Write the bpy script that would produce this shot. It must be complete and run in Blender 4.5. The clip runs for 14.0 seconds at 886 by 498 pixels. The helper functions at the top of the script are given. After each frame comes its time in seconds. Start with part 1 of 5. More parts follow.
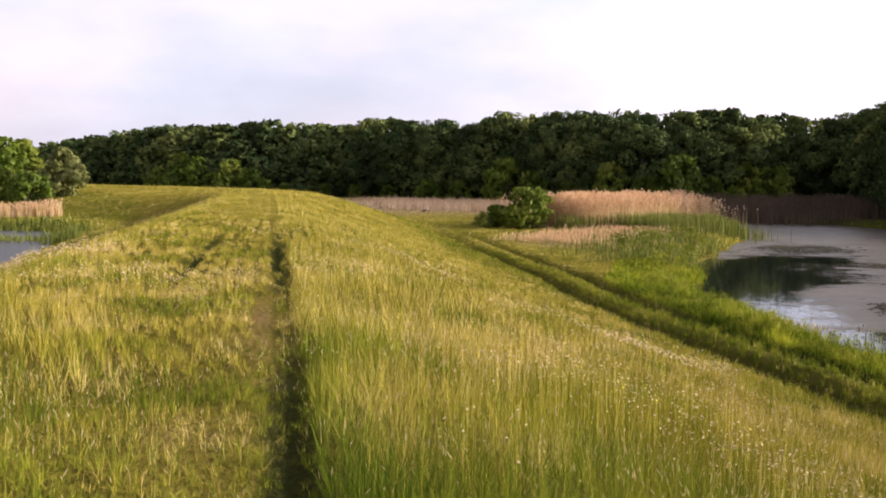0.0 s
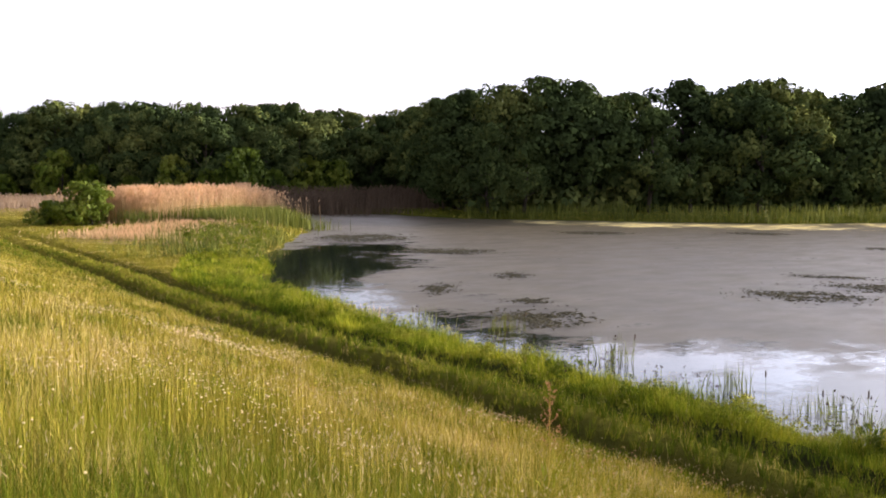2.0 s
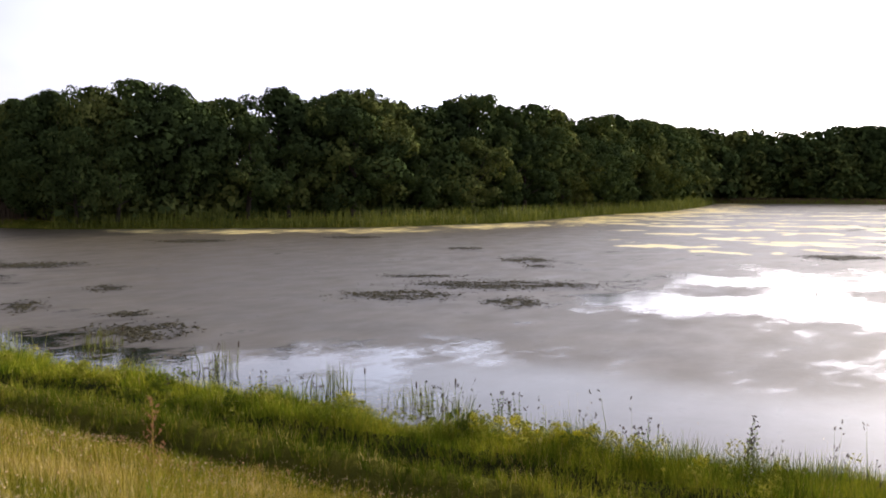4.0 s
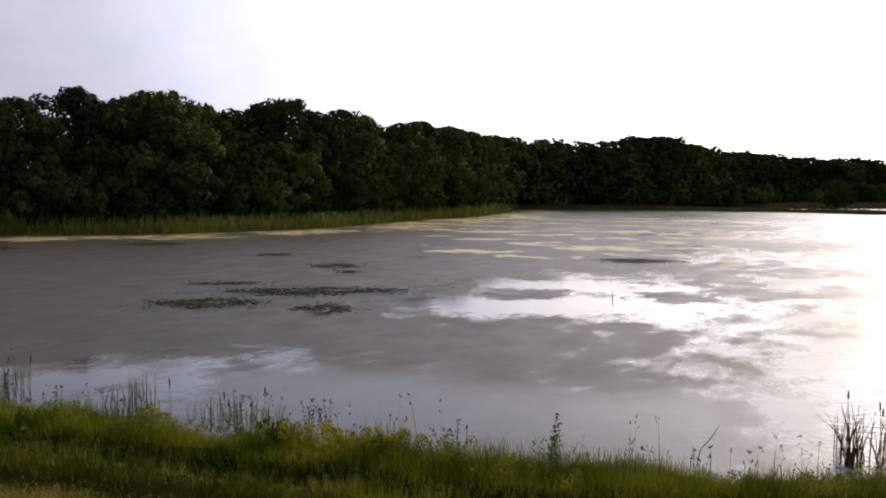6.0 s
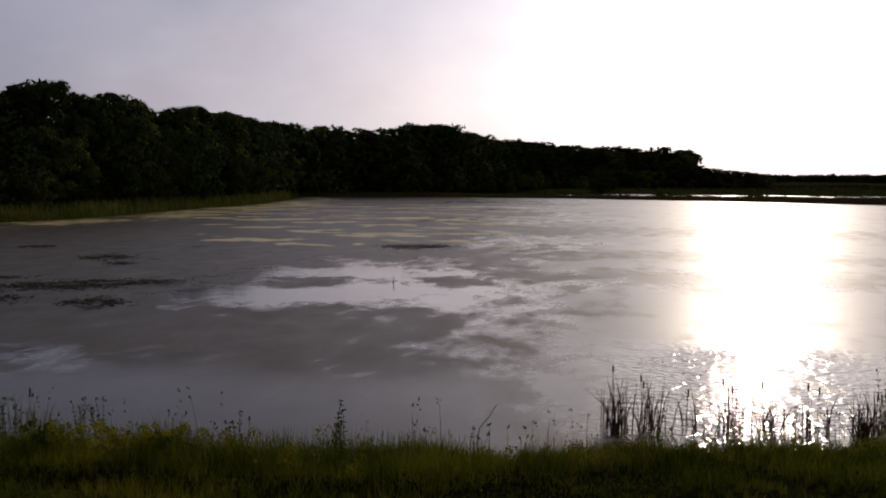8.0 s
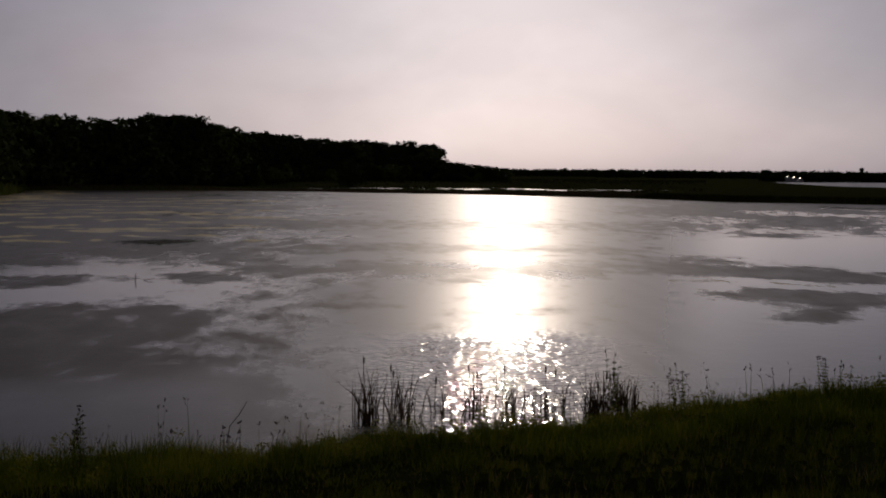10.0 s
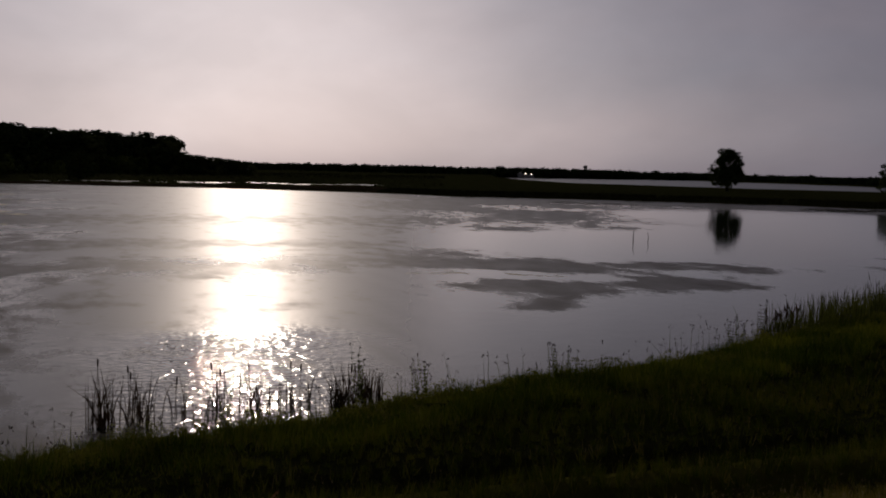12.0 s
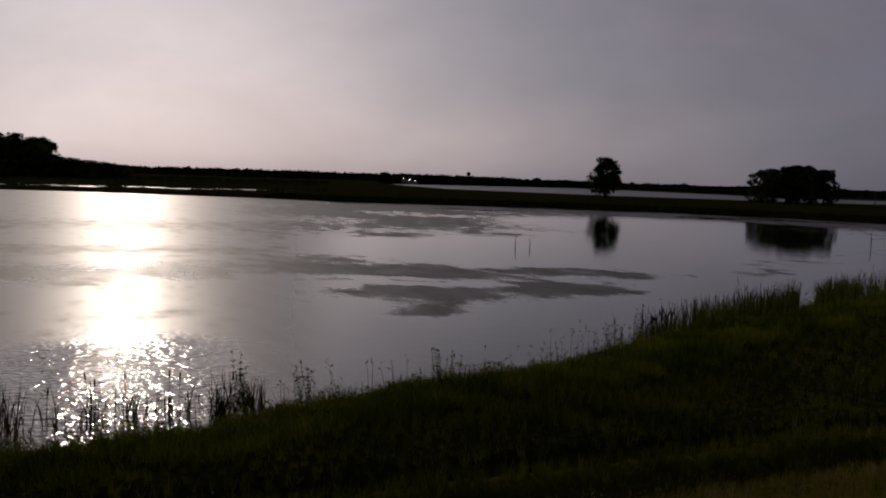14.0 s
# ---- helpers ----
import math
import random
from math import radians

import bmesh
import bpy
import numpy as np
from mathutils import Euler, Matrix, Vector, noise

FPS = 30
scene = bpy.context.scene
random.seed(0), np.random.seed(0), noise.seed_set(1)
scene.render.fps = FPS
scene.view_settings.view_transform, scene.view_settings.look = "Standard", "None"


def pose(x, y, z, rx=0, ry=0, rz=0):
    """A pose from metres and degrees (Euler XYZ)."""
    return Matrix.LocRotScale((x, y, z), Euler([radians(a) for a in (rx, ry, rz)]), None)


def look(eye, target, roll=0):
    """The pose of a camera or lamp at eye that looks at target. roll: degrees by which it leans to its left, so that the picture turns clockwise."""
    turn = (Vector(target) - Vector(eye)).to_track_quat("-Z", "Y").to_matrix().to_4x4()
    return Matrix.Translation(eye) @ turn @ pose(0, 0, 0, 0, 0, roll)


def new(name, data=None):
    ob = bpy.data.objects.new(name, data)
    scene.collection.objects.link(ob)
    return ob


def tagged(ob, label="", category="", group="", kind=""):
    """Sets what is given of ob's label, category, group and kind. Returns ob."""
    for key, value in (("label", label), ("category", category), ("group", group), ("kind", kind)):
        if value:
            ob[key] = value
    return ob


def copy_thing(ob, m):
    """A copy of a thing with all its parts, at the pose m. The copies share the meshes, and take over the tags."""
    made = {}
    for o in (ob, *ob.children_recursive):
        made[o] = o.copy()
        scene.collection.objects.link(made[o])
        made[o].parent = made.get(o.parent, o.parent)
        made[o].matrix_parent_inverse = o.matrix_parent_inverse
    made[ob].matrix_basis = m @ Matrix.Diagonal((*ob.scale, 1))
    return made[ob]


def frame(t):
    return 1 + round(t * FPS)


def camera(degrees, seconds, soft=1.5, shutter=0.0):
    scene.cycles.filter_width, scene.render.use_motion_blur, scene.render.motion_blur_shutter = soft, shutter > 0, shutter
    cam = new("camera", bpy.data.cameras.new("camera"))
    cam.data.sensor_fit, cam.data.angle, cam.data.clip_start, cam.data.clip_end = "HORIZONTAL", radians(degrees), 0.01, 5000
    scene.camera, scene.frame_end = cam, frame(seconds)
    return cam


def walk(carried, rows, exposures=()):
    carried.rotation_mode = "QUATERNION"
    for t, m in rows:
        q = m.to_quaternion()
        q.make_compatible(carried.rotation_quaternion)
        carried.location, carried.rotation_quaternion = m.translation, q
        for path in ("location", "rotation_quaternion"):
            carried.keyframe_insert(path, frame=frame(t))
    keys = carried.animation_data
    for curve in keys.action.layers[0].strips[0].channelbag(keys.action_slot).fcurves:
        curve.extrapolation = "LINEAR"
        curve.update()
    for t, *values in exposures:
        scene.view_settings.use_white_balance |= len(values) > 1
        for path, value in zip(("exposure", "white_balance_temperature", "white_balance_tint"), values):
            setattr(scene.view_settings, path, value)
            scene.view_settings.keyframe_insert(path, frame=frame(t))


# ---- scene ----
cam = camera(48.1, 14.0, soft=1.9)
EYE = (0.0, 0.0, 5.6)
PATH = [  # seconds, yaw, pitch, roll in degrees
    (0.0, -9.76, -4.02, 0.48),
    (0.5, -15.54, -4.03, 0.27),
    (1.0, -22.86, -4.55, 0.57),
    (1.5, -28.28, -4.29, 0.22),
    (2.0, -34.43, -4.27, 0.21),
    (2.5, -40.73, -3.93, 0.12),
    (3.0, -47.67, -3.96, -0.2),
    (3.5, -53.22, -3.93, -0.3),
    (4.0, -57.23, -3.86, -0.06),
    (4.2, -58.73, -3.92, -0.03),
    (6.3, -69.8, -3.57, 0.15),
    (6.5, -70.99, -3.66, 0.07),
    (7.0, -74.1, -3.73, 0.16),
    (7.5, -77.09, -4.01, 0.32),
    (8.0, -80.8, -4.2, 0.18),
    (8.2, -81.87, -4.7, -0.07),
    (10.3, -97.67, -4.68, 0.77),
    (10.5, -99.28, -4.93, 0.95),
    (11.0, -103.38, -4.84, 0.96),
    (11.5, -106.3, -4.91, 1.58),
    (12.0, -109.96, -4.64, 1.12),
    (12.5, -113.45, -4.52, 1.41),
    (13.0, -115.27, -4.41, 1.62),
    (13.5, -116.22, -4.21, 1.46),
    (14.0, -116.65, -4.14, 1.66),
]
EXPOSURES = [(0.0, 0.36, 6550, 15), (1.5, 0.6, 6550, 14), (3.0, 0.62, 6480, 13), (4.2, -0.02, 6450, 14), (6.5, -1.3, 6420, 16), (8.0, -2.5, 6400, 18), (10.5, -3.62, 6380, 20), (14.0, -3.75, 6330, 20)]
walk(cam, [(t, Matrix.Translation(EYE) @ pose(0, 0, 0, 90 + p, 0, y) @ pose(0, 0, 0, 0, 0, r)) for t, y, p, r in PATH], EXPOSURES)

# ---- light: a low evening sun in haze ----
SUN_AZ, SUN_EL = 98.8, 17.0
world = bpy.data.worlds.new("world")
scene.world = world
world.use_nodes = True
wt = world.node_tree
wn, wl = wt.nodes, wt.links
sky = wn.new("ShaderNodeTexSky")
sky.sky_type, sky.sun_disc = "NISHITA", False
sky.sun_elevation, sky.sun_rotation = radians(SUN_EL), radians(SUN_AZ)
sky.air_density, sky.dust_density, sky.ozone_density = 1.0, 1.9, 2.0
soft_sky = wn.new("ShaderNodeHueSaturation")
soft_sky.inputs["Saturation"].default_value = 0.4
wl.new(sky.outputs[0], soft_sky.inputs["Color"])
coord = wn.new("ShaderNodeTexCoord")
stretch = wn.new("ShaderNodeMapping")
stretch.inputs["Scale"].default_value = (2.6, 2.6, 8.0)
wl.new(coord.outputs["Generated"], stretch.inputs[0])
cloud = wn.new("ShaderNodeTexNoise")
cloud.inputs["Scale"].default_value, cloud.inputs["Detail"].default_value, cloud.inputs["Roughness"].default_value = 1.0, 4.0, 0.5
wl.new(stretch.outputs[0], cloud.inputs["Vector"])
cover = wn.new("ShaderNodeMapRange")
cover.inputs[1].default_value, cover.inputs[2].default_value = 0.38, 0.66
cover.inputs[3].default_value, cover.inputs[4].default_value = 5.4, 6.2
wl.new(cloud.outputs[0], cover.inputs[0])
haze = wn.new("ShaderNodeVectorMath")
haze.operation = "SCALE"
tints = wn.new("ShaderNodeValToRGB")
tints.color_ramp.elements[0].position, tints.color_ramp.elements[0].color = 0.38, (0.80, 0.82, 1.02, 1)
tints.color_ramp.elements[1].position, tints.color_ramp.elements[1].color = 0.62, (0.97, 0.86, 0.98, 1)
wl.new(cloud.outputs[0], tints.inputs[0])
wl.new(tints.outputs[0], haze.inputs[0])
# the haze thins out overhead
rise = wn.new("ShaderNodeSeparateXYZ")
wl.new(coord.outputs["Generated"], rise.inputs[0])
thin = wn.new("ShaderNodeMapRange")
thin.inputs[1].default_value, thin.inputs[2].default_value = 0.22, 0.75
thin.inputs[3].default_value, thin.inputs[4].default_value = 1.0, 0.3
wl.new(rise.outputs["Z"], thin.inputs[0])
depth = wn.new("ShaderNodeMath")
depth.operation = "MULTIPLY"
wl.new(cover.outputs[0], depth.inputs[0])
wl.new(thin.outputs[0], depth.inputs[1])
wl.new(depth.outputs[0], haze.inputs["Scale"])
clear = wn.new("ShaderNodeVectorMath")
clear.operation = "SCALE"
clear.inputs["Scale"].default_value = 0.5
wl.new(soft_sky.outputs[0], clear.inputs[0])
veil = wn.new("ShaderNodeVectorMath")
veil.operation = "ADD"
wl.new(haze.outputs[0], veil.inputs[0])
wl.new(clear.outputs[0], veil.inputs[1])
# thin streaks and towers of cloud that vary the whole sky a little
towers = wn.new("ShaderNodeTexNoise")
towers.inputs["Scale"].default_value, towers.inputs["Detail"].default_value, towers.inputs["Roughness"].default_value = 2.4, 5.0, 0.55
towers.inputs["Distortion"].default_value = 0.2
mild = wn.new("ShaderNodeMapping")
mild.inputs["Scale"].default_value = (1.6, 1.6, 3.2)
wl.new(coord.outputs["Generated"], mild.inputs[0])
wl.new(mild.outputs[0], towers.inputs["Vector"])
shade = wn.new("ShaderNodeMapRange")
shade.inputs[1].default_value, shade.inputs[2].default_value = 0.36, 0.68
shade.inputs[3].default_value, shade.inputs[4].default_value = 0.91, 1.09
wl.new(towers.outputs[0], shade.inputs[0])
cloudy = wn.new("ShaderNodeVectorMath")
cloudy.operation = "SCALE"
wl.new(veil.outputs[0], cloudy.inputs[0])
wl.new(shade.outputs[0], cloudy.inputs["Scale"])
sun = new("sun", bpy.data.lights.new("sun", "SUN"))
sun.data.energy, sun.data.angle, sun.data.color = 5.0, radians(0.6), (1.0, 0.87, 0.67)
SUN_WAY = Vector((math.sin(radians(SUN_AZ)) * math.cos(radians(SUN_EL)), math.cos(radians(SUN_AZ)) * math.cos(radians(SUN_EL)), math.sin(radians(SUN_EL))))
sun.matrix_world = look(SUN_WAY * 300, (0, 0, 0))
tagged(sun, kind="structure")
# the haze scatters forwards: it brightens towards the sun, all round it
toward = wn.new("ShaderNodeVectorMath")
toward.operation = "DOT_PRODUCT"
toward.inputs[1].default_value = SUN_WAY
wl.new(coord.outputs["Generated"], toward.inputs[0])
glow = wn.new("ShaderNodeFloatCurve")
for q in ((0.14, 0.15), (0.3, 0.31), (0.5, 0.35), (0.7, 0.42), (0.8, 0.53), (0.88, 0.76)):
    glow.mapping.curves[0].points.new(*q)
glow.mapping.curves[0].points[0].location = (0, 0.11)
glow.mapping.update()
half = wn.new("ShaderNodeMapRange")
half.inputs[1].default_value = -1.0
wl.new(toward.outputs["Value"], half.inputs[0])
wl.new(half.outputs[0], glow.inputs["Value"])
bright = wn.new("ShaderNodeVectorMath")
bright.operation = "SCALE"
warm = wn.new("ShaderNodeValToRGB")  # cream round the sun, blue a little way off
for at, c in ((0.72, (1, 1, 1)), (0.86, (0.97, 1.0, 1.045))):
    warm.color_ramp.elements.new(at).color = (*c, 1)
warm.color_ramp.elements[0].color = (1, 1, 1, 1)
warm.color_ramp.elements[3].color = (1.015, 0.995, 0.975, 1)
wl.new(half.outputs[0], warm.inputs[0])
tinted = wn.new("ShaderNodeVectorMath")
tinted.operation = "MULTIPLY"
wl.new(cloudy.outputs[0], tinted.inputs[0])
wl.new(warm.outputs[0], tinted.inputs[1])
wl.new(tinted.outputs[0], bright.inputs[0])
full = wn.new("ShaderNodeMath")
full.operation = "MULTIPLY"
full.inputs[1].default_value = 2.5
wl.new(glow.outputs[0], full.inputs[0])
wl.new(full.outputs[0], bright.inputs["Scale"])
wn["Background"].inputs[1].default_value = 0.13
wl.new(bright.outputs[0], wn["Background"].inputs[0])


# ---- materials ----
class Nodes:
    """A node material with short ways to add and join nodes."""

    def __init__(self, name):
        self.m = bpy.data.materials.new(name)
        self.m.use_nodes = True
        self.t = self.m.node_tree
        self.out = self.t.nodes["Material Output"]
        self.p = self.t.nodes["Principled BSDF"]

    def add(self, kind):
        return self.t.nodes.new(kind)

    def join(self, a, b):
        self.t.links.new(a, b)

    def put(self, socket, value):
        if isinstance(value, (int, float)):
            socket.default_value = value
        elif isinstance(value, tuple):
            socket.default_value = (*value, 1.0) if len(value) == 3 else value
        else:
            self.join(value, socket)

    def noise(self, scale, detail=4.0, rough=0.55, vector=None):
        n = self.add("ShaderNodeTexNoise")
        n.inputs["Scale"].default_value, n.inputs["Detail"].default_value, n.inputs["Roughness"].default_value = scale, detail, rough
        if vector is None:
            vector = self.place()
        self.join(vector, n.inputs["Vector"])
        return n.outputs[0]

    def place(self, scale=None, shift=(0, 0, 0)):
        g = self.add("ShaderNodeNewGeometry").outputs["Position"]
        if scale:
            m = self.add("ShaderNodeMapping")
            m.inputs["Scale"].default_value = scale
            m.inputs["Location"].default_value = shift
            self.join(g, m.inputs[0])
            return m.outputs[0]
        return g

    def mix(self, f, a, b):
        n = self.add("ShaderNodeMix")
        n.data_type = "RGBA"
        self.put(n.inputs[0], f)
        self.put(n.inputs[6], a)
        self.put(n.inputs[7], b)
        return n.outputs[2]

    def span(self, v, a, b, c=0.0, d=1.0):
        n = self.add("ShaderNodeMapRange")
        self.join(v, n.inputs[0])
        for i, q in enumerate((a, b, c, d)):
            n.inputs[i + 1].default_value = q
        return n.outputs[0]

    def math(self, op, a, b):
        n = self.add("ShaderNodeMath")
        n.operation = op
        self.put(n.inputs[0], a)
        self.put(n.inputs[1], b)
        return n.outputs[0]

    def ramp(self, v, stops):
        n = self.add("ShaderNodeValToRGB")
        e = n.color_ramp.elements
        while len(e) < len(stops):
            e.new(0.5)
        for i, (at, c) in enumerate(stops):
            e[i].position, e[i].color = at, (*c, 1)
        self.join(v, n.inputs[0])
        return n.outputs[0]

    def attribute(self, name):
        n = self.add("ShaderNodeAttribute")
        n.attribute_name = name
        return n.outputs["Fac"]

    def bump(self, height, strength, distance=0.1):
        n = self.add("ShaderNodeBump")
        n.inputs["Strength"].default_value, n.inputs["Distance"].default_value = strength, distance
        self.join(height, n.inputs["Height"])
        self.join(n.outputs[0], self.p.inputs["Normal"])
        return n.outputs[0]


def leafy(name, stops, through_light=0.35, rough=0.55, patch=0.15, per_object=False, gloss=0.1, single=0.6):
    """Leaf or blade: colour from blade to blade, patches over metres, light shining through."""
    n = Nodes(name)
    pick = n.add("ShaderNodeNewGeometry").outputs["Random Per Island"]
    big = n.noise(patch, 3.0)
    value = n.math("ADD", n.math("MULTIPLY", pick, 0.35 if per_object else single), n.math("MULTIPLY", n.span(big, 0.3, 0.7), 0.65 if per_object else 1 - single))
    if per_object:
        own = n.add("ShaderNodeObjectInfo").outputs["Random"]
        value = n.math("ADD", n.math("MULTIPLY", value, 0.6), n.math("MULTIPLY", own, 0.4))
    c = n.ramp(value, stops)
    n.join(c, n.p.inputs["Base Color"])
    n.p.inputs["Roughness"].default_value = rough
    n.p.inputs["Specular IOR Level"].default_value = gloss
    tr = n.add("ShaderNodeBsdfTranslucent")
    n.join(c, tr.inputs[0])
    mixed = n.add("ShaderNodeMixShader")
    mixed.inputs[0].default_value = through_light
    n.join(n.p.outputs[0], mixed.inputs[1])
    n.join(tr.outputs[0], mixed.inputs[2])
    n.join(mixed.outputs[0], n.out.inputs[0])
    return n.m


def plain(name, a, b, scale=3.0, rough=0.8, metallic=0.0, relief=0.3):
    n = Nodes(name)
    n.join(n.mix(n.span(n.noise(scale, 6.0), 0.3, 0.7), a, b), n.p.inputs["Base Color"])
    n.p.inputs["Roughness"].default_value, n.p.inputs["Metallic"].default_value = rough, metallic
    n.bump(n.noise(scale * 6, 5.0), relief, 0.02)
    return n.m


def ground_material():
    n = Nodes("meadow_ground")
    lush, bare, dry, thatch_shade = n.attribute("lush"), n.attribute("bare"), n.attribute("dry"), n.attribute("thatch_shade")
    fine, mid, big = n.noise(14.0, 6.0), n.noise(1.3, 5.0), n.noise(0.12, 4.0)
    v = n.math("ADD", n.math("MULTIPLY", mid, 0.55), n.math("MULTIPLY", big, 0.45))
    meadow = n.ramp(v, [(0.3, (0.12, 0.12, 0.018)), (0.5, (0.27, 0.225, 0.035)), (0.72, (0.38, 0.29, 0.065))])
    green = n.ramp(v, [(0.3, (0.05, 0.075, 0.012)), (0.55, (0.11, 0.14, 0.02)), (0.75, (0.19, 0.19, 0.035))])
    c = n.mix(lush, meadow, green)
    c = n.mix(dry, c, n.ramp(v, [(0.3, (0.24, 0.16, 0.10)), (0.7, (0.42, 0.30, 0.20))]))
    c = n.mix(n.math("MULTIPLY", bare, n.span(mid, 0.3, 0.6)), c, n.ramp(fine, [(0.3, (0.18, 0.115, 0.055)), (0.7, (0.38, 0.25, 0.12))]))
    c = n.mix(n.span(fine, 0.35, 0.75, 0.0, 0.25), c, (0.05, 0.06, 0.015))
    # dark thatch and rut mud, also painted shade under grass and bank
    c = n.mix(n.math("MULTIPLY", thatch_shade, 0.95), c, n.ramp(fine, [(0.3, (0.024, 0.031, 0.010)), (0.7, (0.062, 0.062, 0.024))]))
    n.join(c, n.p.inputs["Base Color"])
    n.p.inputs["Roughness"].default_value = 1.0
    n.p.inputs["Specular IOR Level"].default_value = 0.0
    n.bump(n.math("ADD", fine, mid), 0.9, 0.25)
    return n.m


def water_material(name, film=True):
    """Still water; on the pond a grey skin of weed and pollen with open leads, and yellow scum along the far bank."""
    n = Nodes(name)
    n.p.inputs["Base Color"].default_value = (0.012, 0.016, 0.013, 1)
    n.p.inputs["Roughness"].default_value, n.p.inputs["IOR"].default_value = 0.03 if film else 0.34, 1.33
    at = n.place((1.0, 1.0, 1.0), (0, 411.37, 0))
    ripple = n.math("ADD", n.noise(3.4, 1.8, 0.45, at), n.math("MULTIPLY", n.noise(0.9, 1.0, 0.4, at), 1.2))
    n.bump(ripple, 1.0, 0.06)
    n.t.nodes["Bump"].inputs["Distance"].default_value = 0.04
    if film:
        n.join(n.math("ADD", n.attribute("rough"), 0.03), n.p.inputs["Roughness"])
        n.join(n.math("MULTIPLY", n.attribute("ripple"), 0.052), n.t.nodes["Bump"].inputs["Distance"])
    if film:
        skin = n.add("ShaderNodeBsdfPrincipled")
        tone = n.mix(n.span(n.noise(0.25, 6.0, 0.55, at), 0.3, 0.7), (0.074, 0.063, 0.043), (0.115, 0.099, 0.069))
        edge = n.noise(0.35, 7.0, 0.62, n.place((1.0, 1.6, 1.0), (0, 411.37, 0)))
        fine = n.noise(3.0, 5.0, 0.6, at)
        wob = n.math("ADD", n.math("MULTIPLY", n.math("SUBTRACT", edge, 0.5), 1.5), n.math("MULTIPLY", n.math("SUBTRACT", fine, 0.5), 0.5))
        scum = n.span(n.math("ADD", n.attribute("scum"), wob), 0.42, 0.70)
        mask = n.math("MULTIPLY", n.span(n.math("ADD", n.attribute("film"), wob), 0.34, 0.64), n.math("SUBTRACT", 1.0, n.attribute("thin")))
        tone = n.mix(n.span(n.math("ADD", n.attribute("stain"), wob), 0.35, 0.75, 0.0, 0.8), tone, (0.045, 0.038, 0.025))
        tone = n.mix(scum, tone, (0.80, 0.68, 0.32))
        n.join(tone, skin.inputs["Base Color"])
        n.join(n.span(edge, 0.3, 0.7, 0.33, 0.47), skin.inputs["Roughness"])
        skin.inputs["IOR"].default_value = 1.33
        skin.inputs["Specular IOR Level"].default_value = 0.19
        b = n.add("ShaderNodeBump")
        b.inputs["Strength"].default_value, b.inputs["Distance"].default_value = 0.25, 0.03
        n.join(fine, b.inputs["Height"])
        n.join(b.outputs[0], skin.inputs["Normal"])
        m = n.add("ShaderNodeMixShader")
        n.join(n.math("MAXIMUM", mask, scum), m.inputs[0])
        n.join(n.p.outputs[0], m.inputs[1])
        n.join(skin.outputs[0], m.inputs[2])
        n.join(m.outputs[0], n.out.inputs[0])
    return n.m


MEADOW = leafy("meadow_blades", [(0.1, (0.11, 0.135, 0.012)), (0.35, (0.28, 0.255, 0.026)), (0.6, (0.47, 0.375, 0.07)), (0.9, (0.74, 0.57, 0.28))], 0.05, 0.55, 0.7, False, 0.06, 0.42)
LUSH = leafy("lush_blades", [(0.1, (0.036, 0.066, 0.007)), (0.5, (0.135, 0.18, 0.016)), (0.9, (0.38, 0.37, 0.045))], 0.06, 0.55, 0.6, False, 0.0, 0.4)
SEEDS = leafy("seed_heads", [(0.1, (0.36, 0.26, 0.12)), (0.9, (0.66, 0.55, 0.32))], 0.3)
PETALS = leafy("pale_petals", [(0.1, (0.52, 0.36, 0.20)), (0.9, (0.82, 0.68, 0.46))], 0.15)
YELLOW = leafy("yellow_petals", [(0.1, (0.62, 0.50, 0.03)), (0.9, (0.75, 0.68, 0.10))], 0.3)
RUST = leafy("rust_seeds", [(0.1, (0.34, 0.17, 0.08)), (0.9, (0.58, 0.34, 0.18))], 0.3)
REED_GREEN = leafy("green_reed", [(0.1, (0.065, 0.09, 0.016)), (0.9, (0.24, 0.26, 0.05))], 0.18)
REED_STRAW = leafy("straw_reed", [(0.1, (0.42, 0.29, 0.14)), (0.9, (0.74, 0.54, 0.32))], 0.4)
REED_PLUME = leafy("reed_plume", [(0.1, (0.56, 0.38, 0.22)), (0.9, (0.84, 0.62, 0.41))], 0.4)
# straw made darker and greyer, to carry the wood's shade in its colour
SHADE_STRAW = leafy("shaded_straw", [(0.1, (0.10, 0.075, 0.05)), (0.9, (0.21, 0.155, 0.11))], 0.2)
FIELD_STRAW = leafy("field_straw", [(0.1, (0.30, 0.22, 0.15)), (0.9, (0.52, 0.40, 0.29))], 0.3)
REED_DEAD = leafy("dead_reed", [(0.1, (0.075, 0.05, 0.035)), (0.9, (0.19, 0.125, 0.08))], 0.08, 0.8, 0.15, False, 0.02)
SCRUB = leafy("dark_scrub", [(0.1, (0.022, 0.024, 0.010)), (0.9, (0.065, 0.06, 0.025))], 0.0, 0.9, 0.05, False, 0.0)
BANK = leafy("bank_blades", [(0.1, (0.035, 0.068, 0.008)), (0.45, (0.17, 0.235, 0.018)), (0.9, (0.56, 0.53, 0.055))], 0.13, 0.55, 0.6, False, 0.0, 0.5)
LEAVES = leafy("tree_leaves", [(0.1, (0.030, 0.046, 0.020)), (0.5, (0.066, 0.096, 0.033)), (0.9, (0.21, 0.225, 0.065))], 0.0, 0.9, 0.12, True, 0.0)
BUSH_LEAVES = leafy("bush_leaves", [(0.1, (0.05, 0.085, 0.012)), (0.5, (0.12, 0.17, 0.02)), (0.9, (0.25, 0.27, 0.045))], 0.3, 0.5, 0.3, True)
